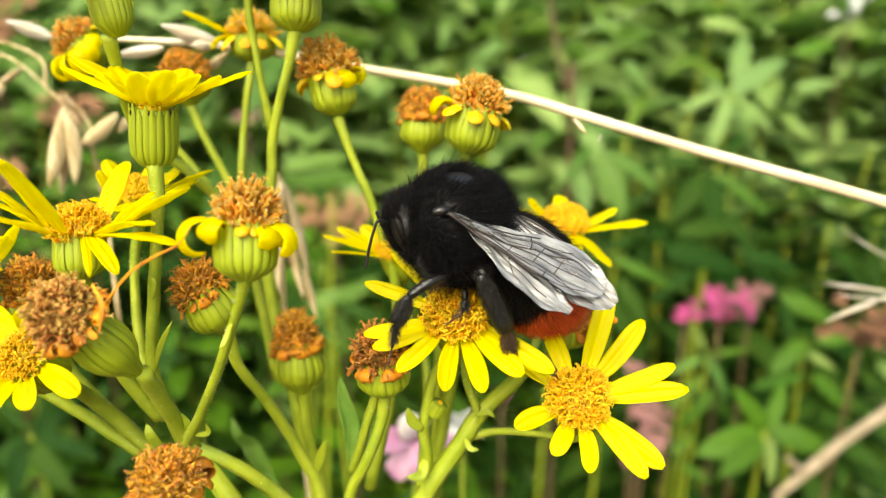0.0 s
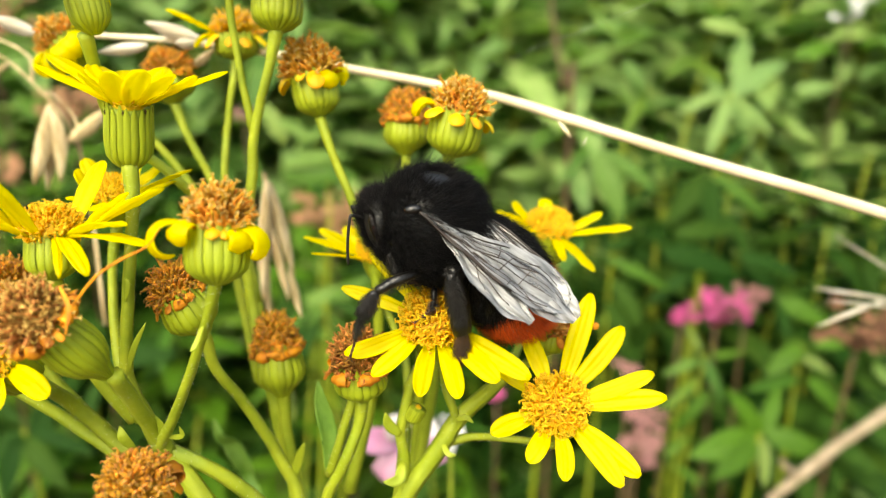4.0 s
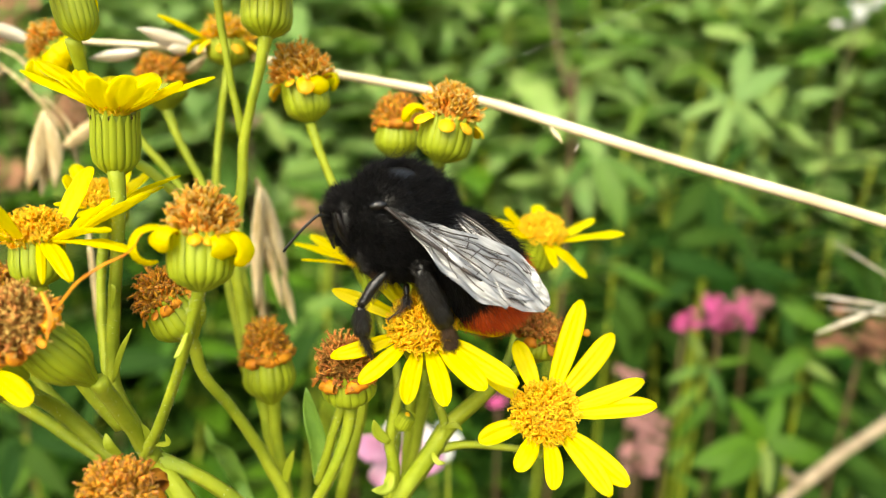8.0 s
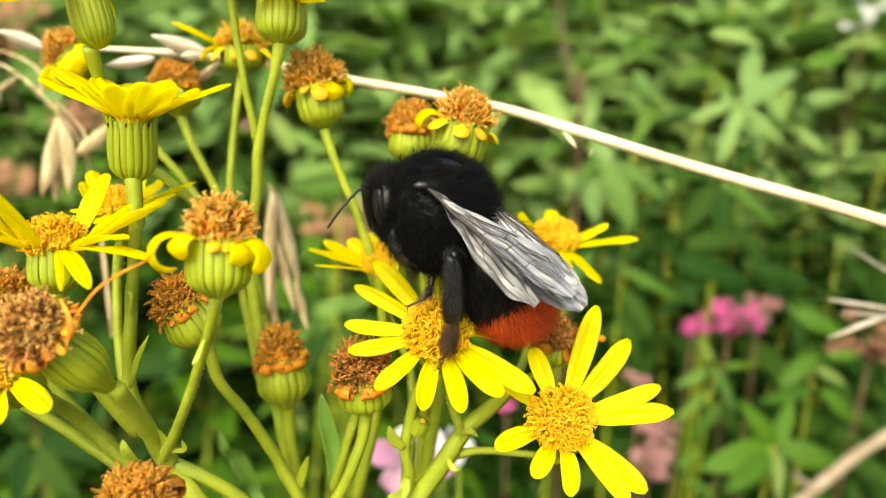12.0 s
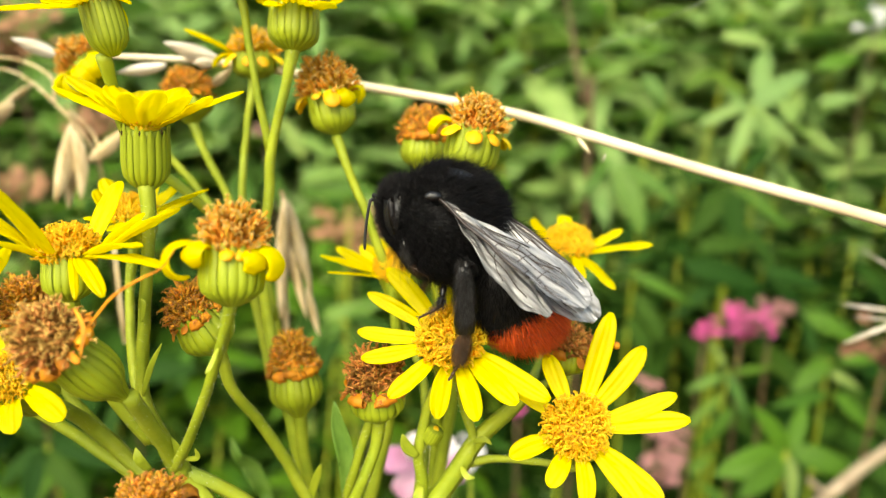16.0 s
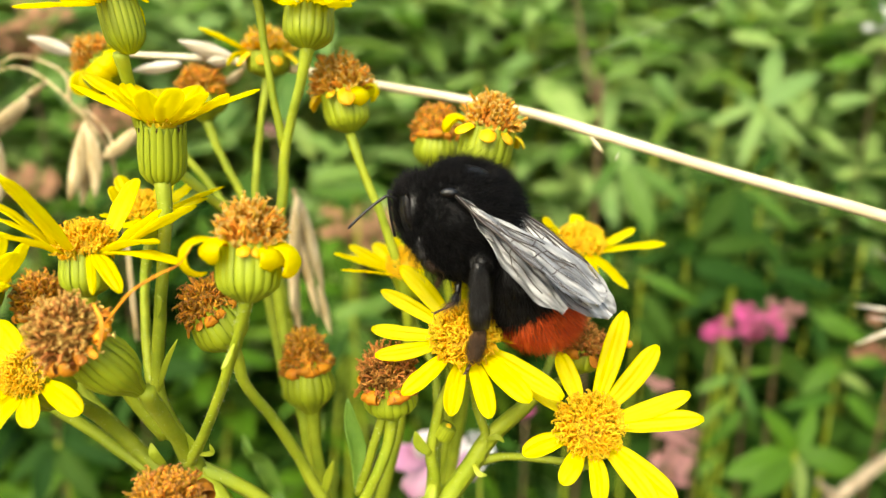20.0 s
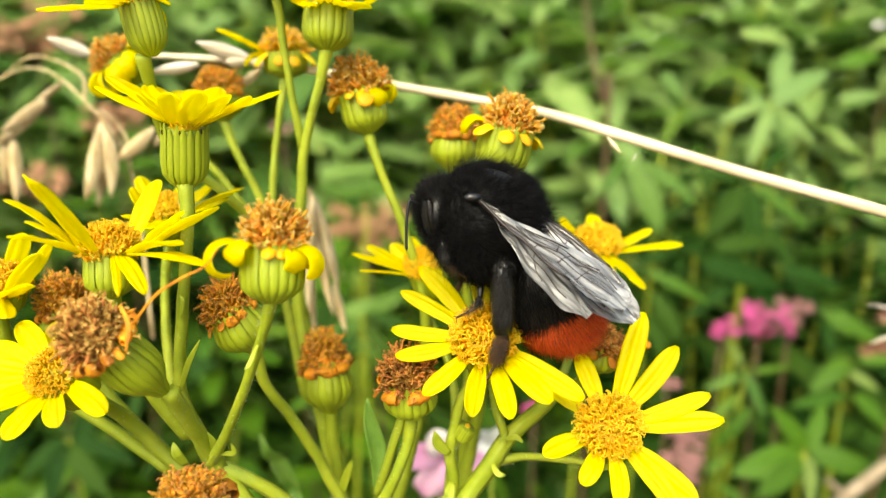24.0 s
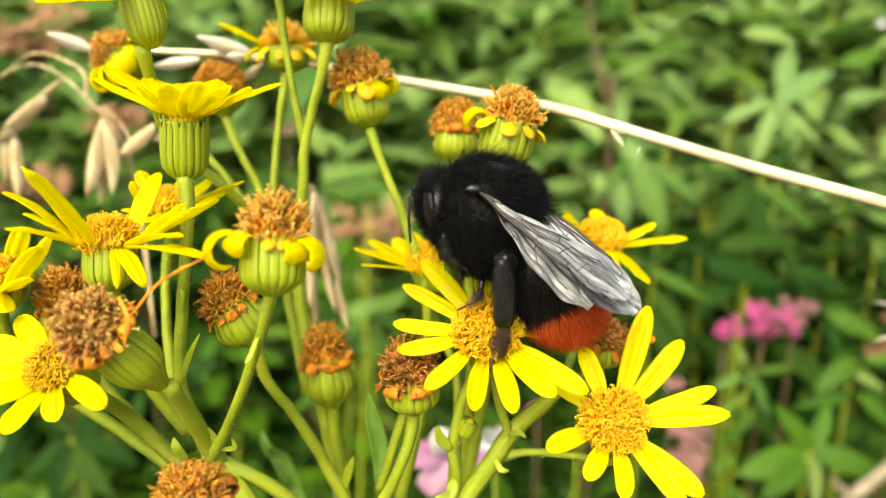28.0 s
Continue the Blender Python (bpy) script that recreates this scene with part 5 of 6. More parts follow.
# Added out of view, to cut low sky light from the camera's side.
thicket("foliage", "unseen shoots added beside and behind the viewer to block low light", [(q.uniform(-900, 900), q.uniform(-1100, -420), q.uniform(300, 520), q.uniform(60, 90), 40) for k in range(46)] + [(q.choice((-1, 1)) * q.uniform(420, 900), q.uniform(-420, 420), q.uniform(360, 600), q.uniform(60, 90), 40) for k in range(40)], ["dark", "shaded"], 5)


# ---- the bumblebee: x to its tail, y to its right, z up, from the middle of its thorax ----
bee = new("bumblebee")
bee.empty_display_size = 0.01
WM[bee] = Matrix.Identity(4)
tagged(bee, "furry black bumblebee with a red tail feeding on ragwort", "bumblebee")


def fur(c, ax, radii, count, length, flow, seed, keep=None, thick=0.035):
    """Tapered hairs on an ellipsoid, combed along flow."""
    g = np.random.default_rng(seed)
    n = g.normal(size=(count, 3))
    n /= np.linalg.norm(n, axis=1)[:, None]
    A = np.array([list(a) for a in ax])
    R = np.array(radii)
    p = np.array(c) + (n * R) @ A
    nr = (n / R) @ A
    nr /= np.linalg.norm(nr, axis=1)[:, None]
    if keep is not None:
        k = keep(p)
        p, nr = p[k], nr[k]
    m = len(p)
    d = nr + np.array(flow) + g.normal(scale=0.22, size=(m, 3))
    d /= np.linalg.norm(d, axis=1)[:, None]
    ln = length * g.uniform(0.55, 1.2, size=(m, 1))
    e1 = np.cross(d, g.normal(size=(m, 3)))
    e1 /= np.linalg.norm(e1, axis=1)[:, None]
    e2 = np.cross(d, e1)
    bend = np.array(flow) * 0.35 + g.normal(scale=0.12, size=(m, 3))
    mid, tip = p + d * ln * 0.55, p + d * ln + bend * ln
    th = thick
    ring = lambda q, w: [q + e1 * w, q - e1 * (w * 0.5) + e2 * (w * 0.87), q - e1 * (w * 0.5) - e2 * (w * 0.87)]
    verts = np.stack(ring(p - nr * 0.1, th) + ring(mid, th * 0.7) + [tip], 1).reshape(-1, 3)
    s = Shape()
    s.v = verts.tolist()
    for i in range(m):
        o = i * 7
        for a, b in ((0, 1), (1, 2), (2, 0)):
            s.f.append((o + a, o + b, o + 3 + b, o + 3 + a))
            s.f.append((o + 3 + a, o + 3 + b, o + 6))
    return s


EX, EY, EZ = V((1, 0, 0)), V((0, 1, 0)), V((0, 0, 1))
# the thorax, worn bare and shiny on its top
TC, TR = (0.05, 0, 0), (4.75, 4.6, 4.85)


def clothed(p):
    return (p[:, 0] - 1.0) ** 2 / 2.6 + (p[:, 1] + 0.9) ** 2 / 2.2 + (p[:, 2] - 4.8) ** 2 / 4 > 0.7


s = Shape()
ellipsoid(s, TC, (EX, EY, EZ), TR, 28, 20)
thorax = part("thorax", s, CHITIN, bee, "furry black thorax")
part("fur", fur(TC, (EX, EY, EZ), TR, 30000, 1.15, (0.75, 0, -0.1), 1, clothed, 0.02), FUR, thorax)
part("guard_hairs", fur(TC, (EX, EY, EZ), TR, 3600, 1.9, (0.5, 0, 0.0), 7, clothed, 0.018), FUR, thorax, "long black guard hairs")
s = Shape()
HX = V((0.98, 0, 0.17)).normalized()
HZ = V((-0.17, 0, 0.98)).normalized()
HC, HEAD_R = (-3.8, 0, 0.75), (1.8, 2.6, 2.9)
ellipsoid(s, HC, (HX, EY, HZ), HEAD_R, 24, 18)
tube(s, spline([(-4.2, 0, -1.2), (-3.9, 0, -2.4), (-3.4, 0, -3.4)], 4), [1.0, 0.7, 0.4], 10)
bee_head = part("head", s, CHITIN, bee, "black head with a short face")
part("fur", fur(HC, (HX, EY, HZ), HEAD_R, 9000, 1.0, (-0.1, 0, 0.4), 2, lambda p: (p[:, 2] > 2.2) | (p[:, 0] > -4.0) | (np.abs(p[:, 1]) < 1.2) | (p[:, 2] < -0.9), 0.02), FUR, bee_head)
for side in (-1, 1):
    s = Shape()
    ellipsoid(s, (-4.5, side * 2.0, 0.9), (V((0.8, side * 0.6, 0.1)).normalized(), V((-side * 0.6, 0.8, 0)).normalized(), HZ), (0.42, 0.55, 1.75), 18, 14)
    part("eye", s, EYE, bee_head, "glossy dark oval eye")
for k, (x, y) in enumerate(((-4.1, -0.5), (-4.1, 0.5), (-4.4, 0))):
    s = Shape()
    ellipsoid(s, (x, y, 3.6 - 0.15 * (k == 2)), (EX, EY, EZ), (0.2, 0.2, 0.2), 8, 6)
    part("ocellus", s, EYE, bee_head)

# abdomen: six rings, black, the last red
AX = V((0.52, 0, -0.85)).normalized()
AU = V((0.85, 0, 0.52)).normalized()
AC = V((5.8, 0, -5.8))
s = Shape()
rows, seg = 30, 28
for i in range(rows + 1):
    u = i / rows
    w = math.sin(math.pi * min(1, max(0, u * 0.93 + 0.035))) ** 0.55
    w *= 1 + 0.018 * ((u * 6) % 1.0)
    for k in range(seg):
        a = 2 * math.pi * k / seg
        s.v.append(tuple(AC + AX * (-6.2 + 12.2 * u) + AU * (4.25 * w * math.cos(a)) + EY * (4.5 * w * math.sin(a))))
for i in range(rows):
    for k in range(seg):
        t = (k + 1) % seg
        s.f.append((i * seg + k, (i + 1) * seg + k, (i + 1) * seg + t, i * seg + t))
s.f.append(tuple(range(seg)))
s.f.append(tuple(rows * seg + k for k in range(seg))[::-1])
abdomen = part("abdomen", s, CHITIN, bee, "black furry abdomen with a red tip")
AXN = np.array(AX)
flow = tuple(AX * 0.75)
part("black_fur", fur(AC, (AU, EY, AX), (4.3, 4.55, 6.1), 17000, 0.95, flow, 3, lambda p: (p - np.array(AC)) @ AXN < 2.0 + 0.3 * np.sin(p[:, 1] * 2), 0.022), FUR, abdomen)
part("guard_hairs", fur(AC, (AU, EY, AX), (4.3, 4.55, 6.1), 2200, 1.6, flow, 8, lambda p: (p - np.array(AC)) @ AXN < 2.0, 0.02), FUR, abdomen, "long black guard hairs")
part("red_fur", fur(AC, (AU, EY, AX), (4.3, 4.55, 6.1), 17000, 1.15, flow, 4, lambda p: (p - np.array(AC)) @ AXN > 1.9, 0.025), FUR_RED, abdomen, "rusty red tail fur")


def wing(name, base, tip, face, lobes, veins, length, label):
    """A veined membrane in its own space: x from base to tip, y to its hind edge; lobes gives the front and hind edges."""
    base, tip = V(base), V(tip)
    x = (tip - base).normalized()
    z = V(face)
    y = z.cross(x).normalized()
    z = x.cross(y)
    piv = Matrix.Translation(base * MM) @ Matrix((x, y, z)).transposed().to_4x4()
    s = Shape()
    n, cols = 26, 21

    def wave(u, v):
        return (0.2 * math.sin(v * 12 + u * 1.5) + 0.1 * math.sin(v * 27 + u * 4)) * (0.4 + u) * (1 - u * 0.4) + 0.5 * math.sin(u * 2.6) * (v - 0.4) * 0.6 + 0.1 * math.sin(u * 21 + v * 6)

    def edges(u):
        for (a, f0, h0), (b, f1, h1) in zip(lobes, lobes[1:]):
            if u <= b:
                t = (u - a) / (b - a)
                t = t * t * (3 - 2 * t)
                return f0 + (f1 - f0) * t, h0 + (h1 - h0) * t
        return lobes[-1][1:]

    def place(u, v, up=0.0):
        f, h = edges(u)
        return (u * length, f + (h - f) * v, wave(u, v) + up)

    for layer in (0.012, -0.012):
        for i in range(n + 1):
            for j in range(cols):
                s.v.append(place(i / n, j / (cols - 1), layer))
    k = (n + 1) * cols
    for i in range(n):
        for j in range(cols - 1):
            a, b, c, d = i * cols + j, i * cols + j + 1, (i + 1) * cols + j + 1, (i + 1) * cols + j
            s.f.append((a, b, c, d))
            s.f.append((k + d, k + c, k + b, k + a))
    ob = new(name, mesh_of(name, s, WING))
    under(ob, bee, piv)
    tagged(ob, label)
    for pts, r in veins:
        vs, line = Shape(), []
        for (u0, v0), (u1, v1) in zip(pts, pts[1:]):
            for t in range(5):
                line.append(V(place(u0 + (u1 - u0) * t / 5, v0 + (v1 - v0) * t / 5, 0.0)))
        line.append(V(place(*pts[-1])))
        tube(vs, line, [r * 1.25, r * 1.05], 6)
        vo = new("vein", mesh_of("vein", vs, VEIN))
        under(vo, ob, piv)
    return ob, piv


FORE = [(0, -0.25, 0.25), (0.12, -0.4, 0.55), (0.35, -0.75, 1.7), (0.6, -0.9, 3.3), (0.8, -0.7, 3.9), (0.93, 0.2, 3.4), (1.0, 1.3, 2.2)]
FORE_VEINS = [([(0, 0.1), (0.2, 0.04), (0.45, 0.03), (0.68, 0.02)], 0.11), ([(0, 0.25), (0.25, 0.16), (0.5, 0.1), (0.68, 0.02)], 0.08), ([(0.03, 0.4), (0.3, 0.42), (0.52, 0.5), (0.7, 0.62), (0.84, 0.7)], 0.06), ([(0.03, 0.6), (0.3, 0.86), (0.55, 0.9)], 0.06),
              ([(0.68, 0.02), (0.8, 0.12), (0.88, 0.06)], 0.05), ([(0.4, 0.12), (0.42, 0.46)], 0.05), ([(0.42, 0.3), (0.56, 0.26), (0.7, 0.28), (0.8, 0.12)], 0.05), ([(0.56, 0.26), (0.58, 0.54)], 0.05), ([(0.64, 0.08), (0.65, 0.27)], 0.045), ([(0.7, 0.28), (0.72, 0.62)], 0.045), ([(0.52, 0.5), (0.5, 0.88)], 0.05), ([(0.58, 0.54), (0.6, 0.72), (0.76, 0.84)], 0.045), ([(0.3, 0.42), (0.28, 0.8)], 0.05)]
FORE_VEINS += [([(0.22 + 0.02 * k, 0.3 + 0.09 * k), (0.55, 0.16 + 0.13 * k), (0.9, 0.12 + 0.14 * k)], 0.04) for k in range(6)]
HIND = [(0, -0.2, 0.2), (0.2, -0.4, 0.9), (0.5, -0.5, 2.1), (0.8, -0.2, 2.4), (1.0, 0.7, 1.5)]
HIND_VEINS = [([(0, 0.2), (0.4, 0.12), (0.75, 0.05)], 0.07), ([(0.05, 0.5), (0.4, 0.5), (0.8, 0.6)], 0.05), ([(0.4, 0.12), (0.45, 0.5)], 0.045), ([(0.45, 0.5), (0.6, 0.85)], 0.045)]
NEAR = [(u, a * 0.8 - u * 0.8, b * 1.12 - u * 0.8) for u, a, b in FORE]
FLIP_VEINS = [([(u, 1 - v) for u, v in p], r) for p, r in FORE_VEINS]
HIND_FLIP = [(u, -b * 1.0, -a * 1.2) for u, a, b in HIND]
HIND_FLIP_VEINS = [([(u, 1 - v) for u, v in p], r) for p, r in HIND_VEINS]
FAR = [(u, u * 0.9 - b * 1.05, u * 0.9 - a) for u, a, b in FORE]
NEAR_ROOT, FAR_ROOT, NEAR_HIND_ROOT, FAR_HIND_ROOT = (-0.8, -4.4, 2.9), (2.8, 0.2, 2.4), (0.3, -4.4, 1.9), (1.8, 3.4, 1.6)
wing_l, WL = wing("forewing", NEAR_ROOT, (10.2, -8.0, -9.8), (0.35, -0.58, 0.74), NEAR, FORE_VEINS, 14.7, "smoky translucent forewing with dark veins")
wing_r, WR = wing("forewing", FAR_ROOT, (13.0, -8.0, -7.2), (0.45, -0.65, 0.56), FAR, FLIP_VEINS, 15.0, "smoky translucent forewing with dark veins")
hind_l, HL = wing("hindwing", NEAR_HIND_ROOT, (7.0, -8.2, -8.4), (0.29, -0.64, 0.72), HIND_FLIP, HIND_FLIP_VEINS, 11.6, "short clear hindwing under the forewing")
hind_r, HR = wing("hindwing", FAR_HIND_ROOT, (9.6, -3.0, -6.8), (0.4, -0.8, 0.45), HIND, HIND_VEINS, 11.0, "short clear hindwing under the forewing")


def folded(root, tip, face):
    """A wing's place on the bee: hinged at its root, reaching for a tip, its upper side facing a way."""
    root = V(root)
    x = (V(tip) - root).normalized()
    y = V(face).cross(x).normalized()
    return Matrix.Translation(root * MM) @ Matrix((x, y, x.cross(y))).transposed().to_4x4()


for side in (-1, 1):
    s = Shape()
    ellipsoid(s, (-1.2, side * 4.55, 3.1), (EX, EY, EZ), (0.75, 0.4, 0.4), 12, 8)
    part("tegula", s, LEG, bee, "small glossy plate over the wing's root")


def limb(name, joints, radii, label, hairs=0, seed=0):
    """A jointed leg: femur, tibia and foot as its parts, turning about its root."""
    root = V(joints[0])
    piv = Matrix.Translation(root * MM)
    s = Shape()
    j = [V(p) for p in joints]
    tube(s, spline([j[0], (j[0] + j[1]) / 2 + V((0, 0, 0.2)), j[1]], 4), [radii[0] * 0.7, radii[0], radii[0] * 0.75], 10)
    if hairs:
        h = fur((j[0] + j[1]) / 2, frame_of(j[1] - j[0]), (radii[0] * 0.9, radii[0] * 0.9, (j[1] - j[0]).length * 0.5), hairs // 2, 0.6, tuple((j[1] - j[0]).normalized()), seed + 9, None, 0.014)
        s.add(h.v, h.f)
    leg = new(name, mesh_of(name, s, LEG, root))
    under(leg, bee, piv)
    tagged(leg, label)
    names = ("tibia", "basitarsus", "tarsus")
    for k in range(1, len(j) - 1):
        s = Shape()
        a, b = j[k], j[k + 1]
        r = radii[k]
        if k < 3:
            tube(s, [a, a + (b - a) * 0.15, a + (b - a) * 0.5, a + (b - a) * 0.85, b], [r * (0.6 if k == 1 else 0.95), r * (0.75 if k == 1 else 0.98), r * 1.0, r * (1.3 if k == 1 else 0.85), r * (1.1 if k == 1 else 0.6)], 10, 0, 0.6)
            if hairs:
                ax = frame_of(b - a)
                h = fur((a + b) / 2, ax, (r * 1.0, r * 1.0, (b - a).length * 0.5), hairs if k == 1 else hairs // 2, 0.62, tuple((b - a).normalized() * 1.1), seed + k, None, 0.014)
                s.add(h.v, h.f)
        else:
            d = (b - a) / 4
            for q in range(4):
                tube(s, [a + d * q, a + d * (q + 0.8), a + d * (q + 0.98)], [r * 0.6, r * 0.9, r * 0.5], 7)
            for sg in (-1, 1):
                e = frame_of(d)[0] * sg
                tube(s, spline([b, b + d * 0.5 + e * 0.2, b + d * 0.55 + e * 0.35 + V((0, 0, -0.2))], 3), [r * 0.4, r * 0.12], 5)
        ob = new(names[min(k - 1, 2)], mesh_of("leg_piece", s, TARSUS if k >= 3 or (k == 2 and hairs != 900) else LEG, root))
        under(ob, leg, piv)
    return leg, piv


leg_hl, LHL = limb("hind_leg", [(2.2, -3.4, -3.6), (1.3, -5.3, -2.6), (1.5, -5.2, -8.4), (1.0, -5.0, -11.2), (0.2, -4.6, -13.0)], [0.6, 0.74, 0.5, 0.2], "black hairy hind leg", 2600, 31)
leg_hr, LHR = limb("hind_leg", [(2.2, 3.4, -3.6), (2.4, 5.0, -4.0), (2.6, 5.0, -8.0), (2.2, 4.8, -10.4), (1.6, 4.6, -11.8)], [0.55, 0.62, 0.5, 0.24], "black hairy hind leg", 700, 34)
leg_ml, LML = limb("middle_leg", [(-0.2, -2.2, -5.2), (-0.4, -2.8, -6.0), (-0.6, -3.1, -6.7), (-1.4, -3.3, -7.2), (-2.4, -3.3, -7.7)], [0.3, 0.26, 0.17, 0.14], "black middle leg with a brown foot", 200, 37)
leg_mr, LMR = limb("middle_leg", [(-0.6, 2.2, -3.6), (-1.2, 3.0, -4.6), (-1.9, 3.0, -6.2), (-2.1, 2.8, -7.0), (-2.6, 2.4, -7.6)], [0.32, 0.28, 0.2, 0.13], "black middle leg with a brown foot", 200, 40)
FRONT_ROOT = V((-1.4, -3.4, -3.0))
leg_fl, LFL = limb("front_leg", [tuple(FRONT_ROOT), (-5.2, -4.7, -3.6), (-6.7, -4.8, -5.7), (-7.5, -4.6, -7.6), (-8.4, -4.4, -9.6)], [0.5, 0.6, 0.26, 0.15], "black front leg with a brown foot", 900, 43)
leg_fr, LFR = limb("front_leg", [(-1.6, -1.5, -2.4), (-3.6, -3.2, -0.9), (-3.2, -3.2, -3.0), (-2.4, -3.0, -3.7), (-1.6, -2.8, -4.2)], [0.32, 0.4, 0.24, 0.14], "black front leg folded under the head", 400, 46)


def antenna(side):
    root = V((-5.4, side * 0.8, 1.6))
    piv = Matrix.Translation(root * MM)
    s = Shape()
    elbow = root + V((-1.15, side * 0.5, 0.7))
    tube(s, spline([root, (root + elbow) / 2 + V((0, 0, 0.1)), elbow], 4), [0.13, 0.12, 0.15], 8)
    ob = new("antenna", mesh_of("antenna", s, CHITIN, root))
    under(ob, bee, piv)
    tagged(ob, "thin black elbowed antenna")
    s = Shape()
    d = V((-0.2, side * 0.1, -1)).normalized()
    tube(s, [elbow + d * (0.195 * k) + V((0.001 * k * k, 0, 0)) for k in range(24)], [0.1] + [0.125 if k % 2 else 0.138 for k in range(22)] + [0.07], 9)
    fl = new("flagellum", mesh_of("flagellum", s, CHITIN, elbow))
    pf = Matrix.Translation(elbow * MM)
    under(fl, ob, pf)
    return ob, piv, fl, WM[ob].inverted() @ pf


ant_l, AL, flag_l, FL = antenna(-1)
ant_r, AR, flag_r, FR = antenna(1)


def motions():
    """The bee climbs, turns on the head and settles; its feelers and wings stir."""
    rows = []
    for t, at, tilt, roll, yaw in BEE_ROWS:
        rows.append((t, Matrix.Translation(V(at) * MM) @ pose(0, 0, 0, -17) @ pose(0, 0, 0, tilt, roll, yaw)))
    walk(bee, rows)
    walk(flag_l, [(t, FL @ pose(0, 0, 0, 0, a, 0)) for t, a in FLAG_ROWS])
    walk(flag_r, [(t, FR @ pose(0, 0, 0, 0, a * 0.3 - 25, 0)) for t, a in FLAG_ROWS])
    for ob, root, rows in ((wing_l, NEAR_ROOT, NEAR_WING_ROWS), (wing_r, FAR_ROOT, FAR_WING_ROWS), (hind_l, NEAR_HIND_ROOT, HIND_WING_ROWS)):
        walk(ob, [(t, folded(root, tip, face)) for t, tip, face in rows])
    walk(leg_fl, [(t, LFL @ pose(0, 0, 0, a, b, 0)) for t, a, b in FRONT_ROWS])
    rays = [ob for ob in bee_flower.children if ob.name.startswith("ray_petal")]
    for ob, rows in zip(sorted(rays, key=lambda o: o.name), RAY_ROWS):
        rest, at = ob.matrix_basis.copy(), WM[ob].translation / MM
        last = V(rows[-1][1]) - at
        walk(ob, [(t, rest @ last.rotation_difference(V(tip) - at).to_matrix().to_4x4()) for t, tip in rows])
    walk(leg_hl, [(t, LHL @ pose(0, 0, 0, a, b, 0)) for t, a, b in LEG_ROWS])


# seconds, thorax in mm, lean to the front, turn clockwise as seen from its left side, turn about the upright
BEE_ROWS = [(0.0, (3.38, -4.4, 701.55), 20, -11, 0), (1.0, (3.21, -4.33, 701.29), 20, -11, 0), (2.0, (2.87, -4.25, 701.8), 20, -11, 0), (3.0, (3.13, -3.55, 701.46), 20, -10, 0), (3.5, (3.02, -3.68, 701.64), 20, -9, 0),
            (5.5, (4.23, -3.36, 701.81), 20, -4, 0), (6.0, (4.86, -3.33, 701.82), 20, -2, 0), (6.5, (4.65, -3.54, 702.39), 20, 1, 0), (7.0, (3.53, -3.09, 702.45), 21, 2, 0), (7.5, (1.67, -2.99, 702.51), 20, -5, 0), (8.0, (1.38, -2.9, 702.44), 20, -11, 0), (8.5, (1.4, -2.97, 702.53), 19, -9, 0),
            (9.0, (2.29, -2.78, 703.25), 18, -7, 0), (9.5, (2.64, -2.71, 703.73), 15, -6, 0), (10.0, (3.25, -2.13, 703.81), 14, -4, 0), (11.0, (3.52, -2.44, 703.72), 14, -2, 0), (12.0, (3.36, -2.57, 703.74), 14, 0, 0), (17.0, (3.18, -2.64, 703.41), 14, 0, 0), (20.0, (3.29, -2.46, 703.53), 14, 0, 0), (25.0, (3.46, -2.72, 703.27), 14, 0, 0), (28.0, (3.36, -2.13, 703.19), 14, 0, 0)]
FLAG_ROWS = [(0.0, 20), (3.0, 5), (5.5, 30), (6.0, 45), (7.0, 30), (8.0, 50), (9.0, 45), (10.0, 85), (11.0, 45), (12.0, 35), (15.0, 10), (17.0, 0), (19.0, 10), (20.0, 45), (21.5, 25), (23.5, 0), (28.0, -5)]
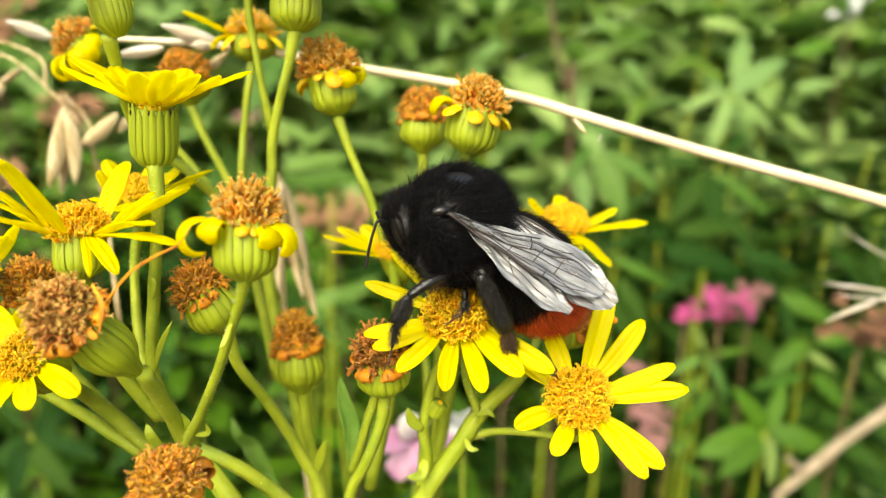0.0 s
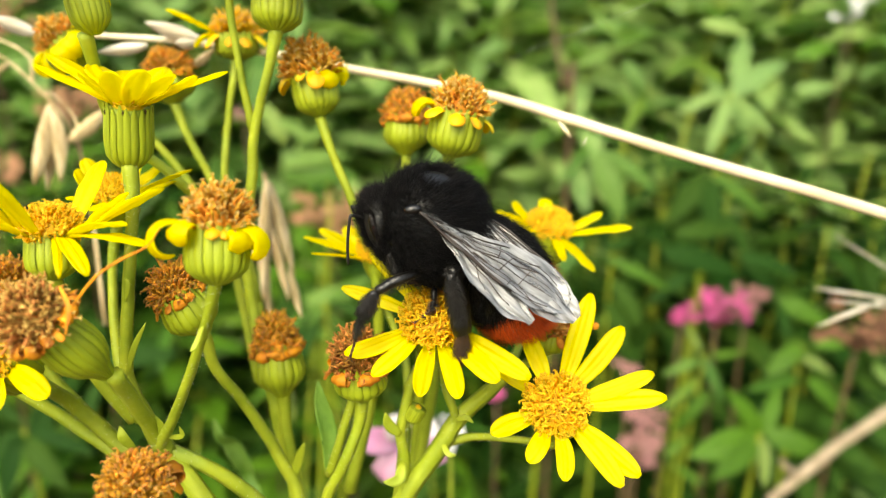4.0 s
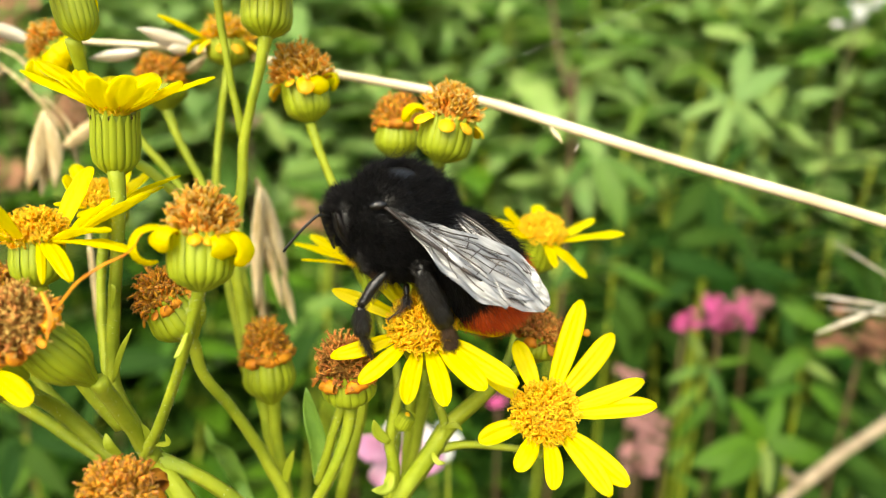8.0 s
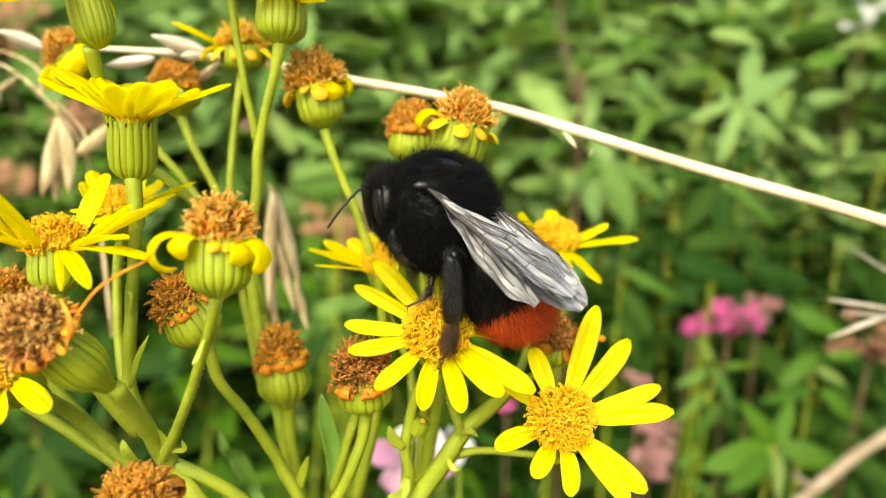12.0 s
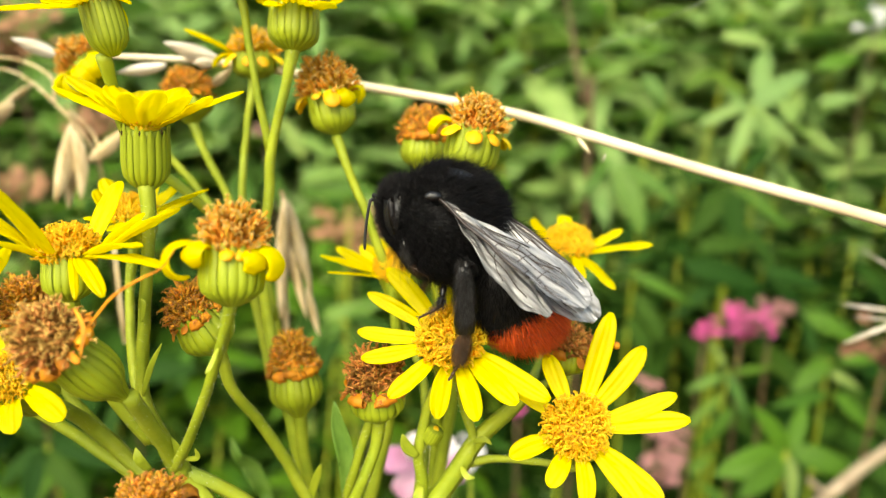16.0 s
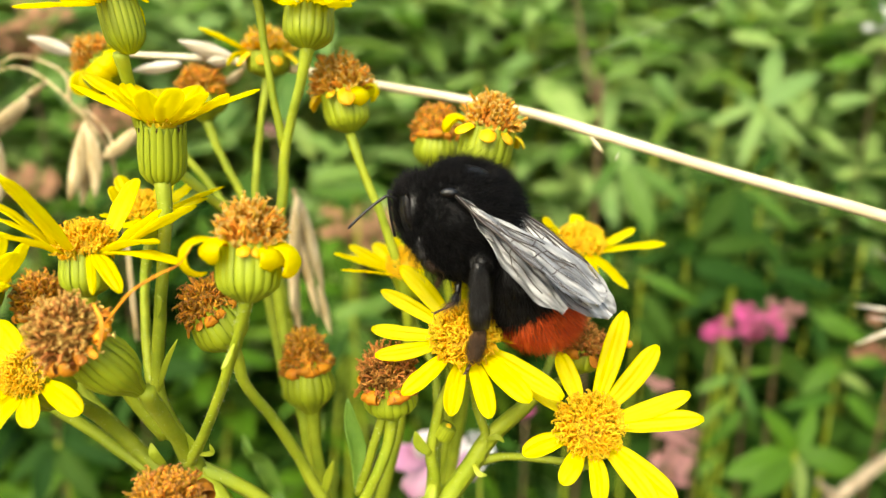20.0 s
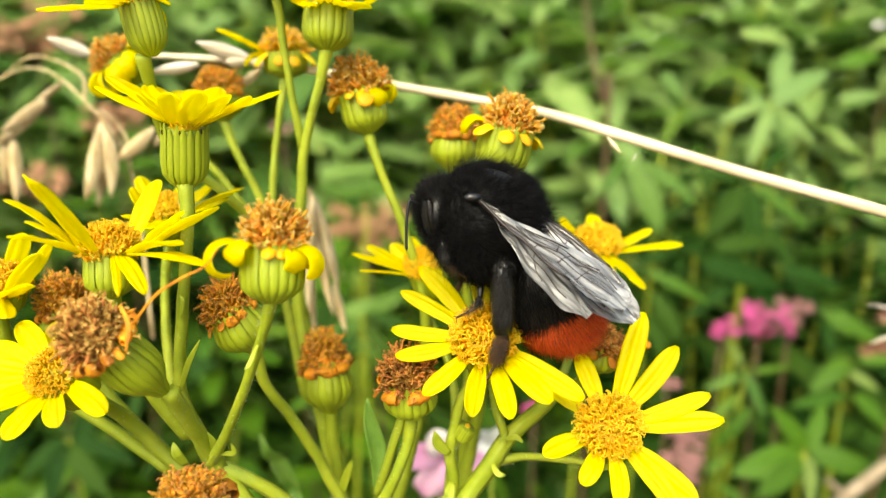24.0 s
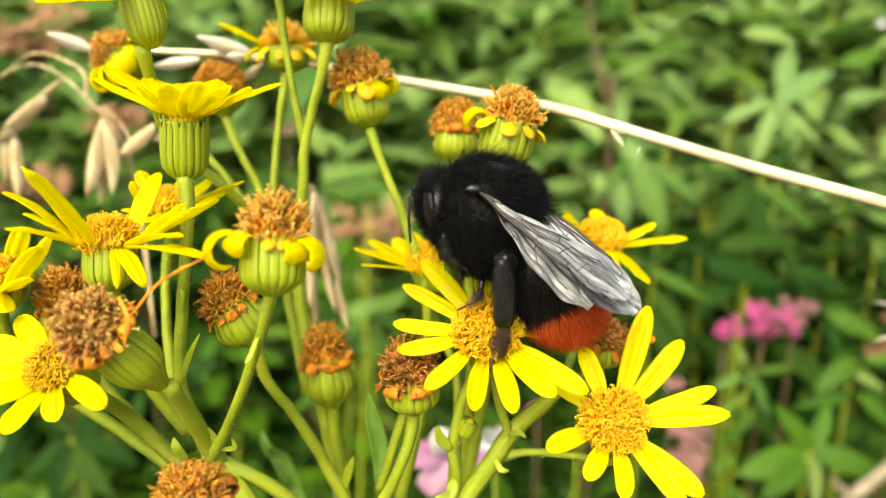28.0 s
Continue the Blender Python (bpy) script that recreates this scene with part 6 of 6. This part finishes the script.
# seconds, the wing's tip in mm on the bee, the way its upper side faces
NEAR_WING_ROWS = [(0.0, (12.8, -8.8, -8.0), (0.38, -0.56, 0.74)), (3.0, (12.6, -8.8, -8.5), (0.37, -0.56, 0.74)), (6.0, (11.9, -8.6, -9.6), (0.3, -0.57, 0.77)), (8.0, (11.3, -8.3, -7.9), (0.38, -0.55, 0.74)), (9.5, (10.2, -9.2, -6.2), (0.42, -0.48, 0.76)), (10.5, (10.2, -9.8, -4.9), (0.45, -0.42, 0.78)), (28.0, (10.2, -9.8, -4.9), (0.45, -0.42, 0.78))]
FAR_WING_ROWS = [(0.0, (12.9, -8.1, -7.6), (0.45, -0.65, 0.56)), (3.0, (13.0, -8.3, -8.1), (0.44, -0.65, 0.56)), (6.0, (12.2, -8.5, -8.5), (0.39, -0.63, 0.62)), (8.0, (12.3, -8.3, -8.1), (0.45, -0.65, 0.56)), (10.0, (12.2, -7.2, -5.9), (0.39, -0.68, 0.55)), (28.0, (12.2, -7.1, -5.8), (0.39, -0.69, 0.55))]
HIND_WING_ROWS = [(0.0, (9.2, -8.4, -6.8), (0.31, -0.63, 0.72)), (3.0, (9.0, -8.4, -7.1), (0.3, -0.63, 0.72)), (6.0, (8.8, -8.4, -7.4), (0.24, -0.63, 0.75)), (8.0, (8.6, -8.0, -5.9), (0.3, -0.64, 0.72)), (10.0, (8.1, -7.0, -5.0), (0.24, -0.7, 0.68)), (28.0, (8.1, -7.0, -4.8), (0.24, -0.7, 0.68))]
LEG_ROWS = [(0.0, 0, -12), (6.0, 0, 0), (7.0, 0, -4), (8.0, 0, -12), (9.0, 0, -4), (10.0, 0, 0), (28.0, 0, 0)]
FRONT_ROWS = [(0.0, 0, -2), (5.5, 0, 0), (6.5, 0, -4), (7.0, 0, -10), (7.8, 0, -30), (8.2, 10, -20), (8.45, 30, 40), (8.7, 60, 100), (8.95, 80, 140), (28.0, 80, 140)]
# seconds and the tips of the three rays that the front foot holds down until it lets go
RAY_ROWS = [[(0.0, (-4.16, -1.53, 694.95)), (6.0, (-4.0, -1.77, 694.79)), (8.0, (-4.91, -0.91, 695.28)), (8.7, (-4.14, -0.21, 695.96)), (28.0, (-4.14, -0.21, 695.96))],
            [(0.0, (-3.23, -5.53, 692.05)), (6.0, (-2.9, -6.3, 690.9)), (8.0, (-4.4, -6.0, 690.8)), (8.7, (-4.87, -3.38, 693.39)), (28.0, (-4.87, -3.38, 693.39))],
            [(0.0, (-3.62, -6.69, 691.08)), (6.0, (-2.89, -6.91, 691.05)), (8.0, (-4.43, -6.54, 691.04)), (8.7, (-4.4, -5.59, 691.77)), (28.0, (-4.4, -5.59, 691.77))]]
motions()
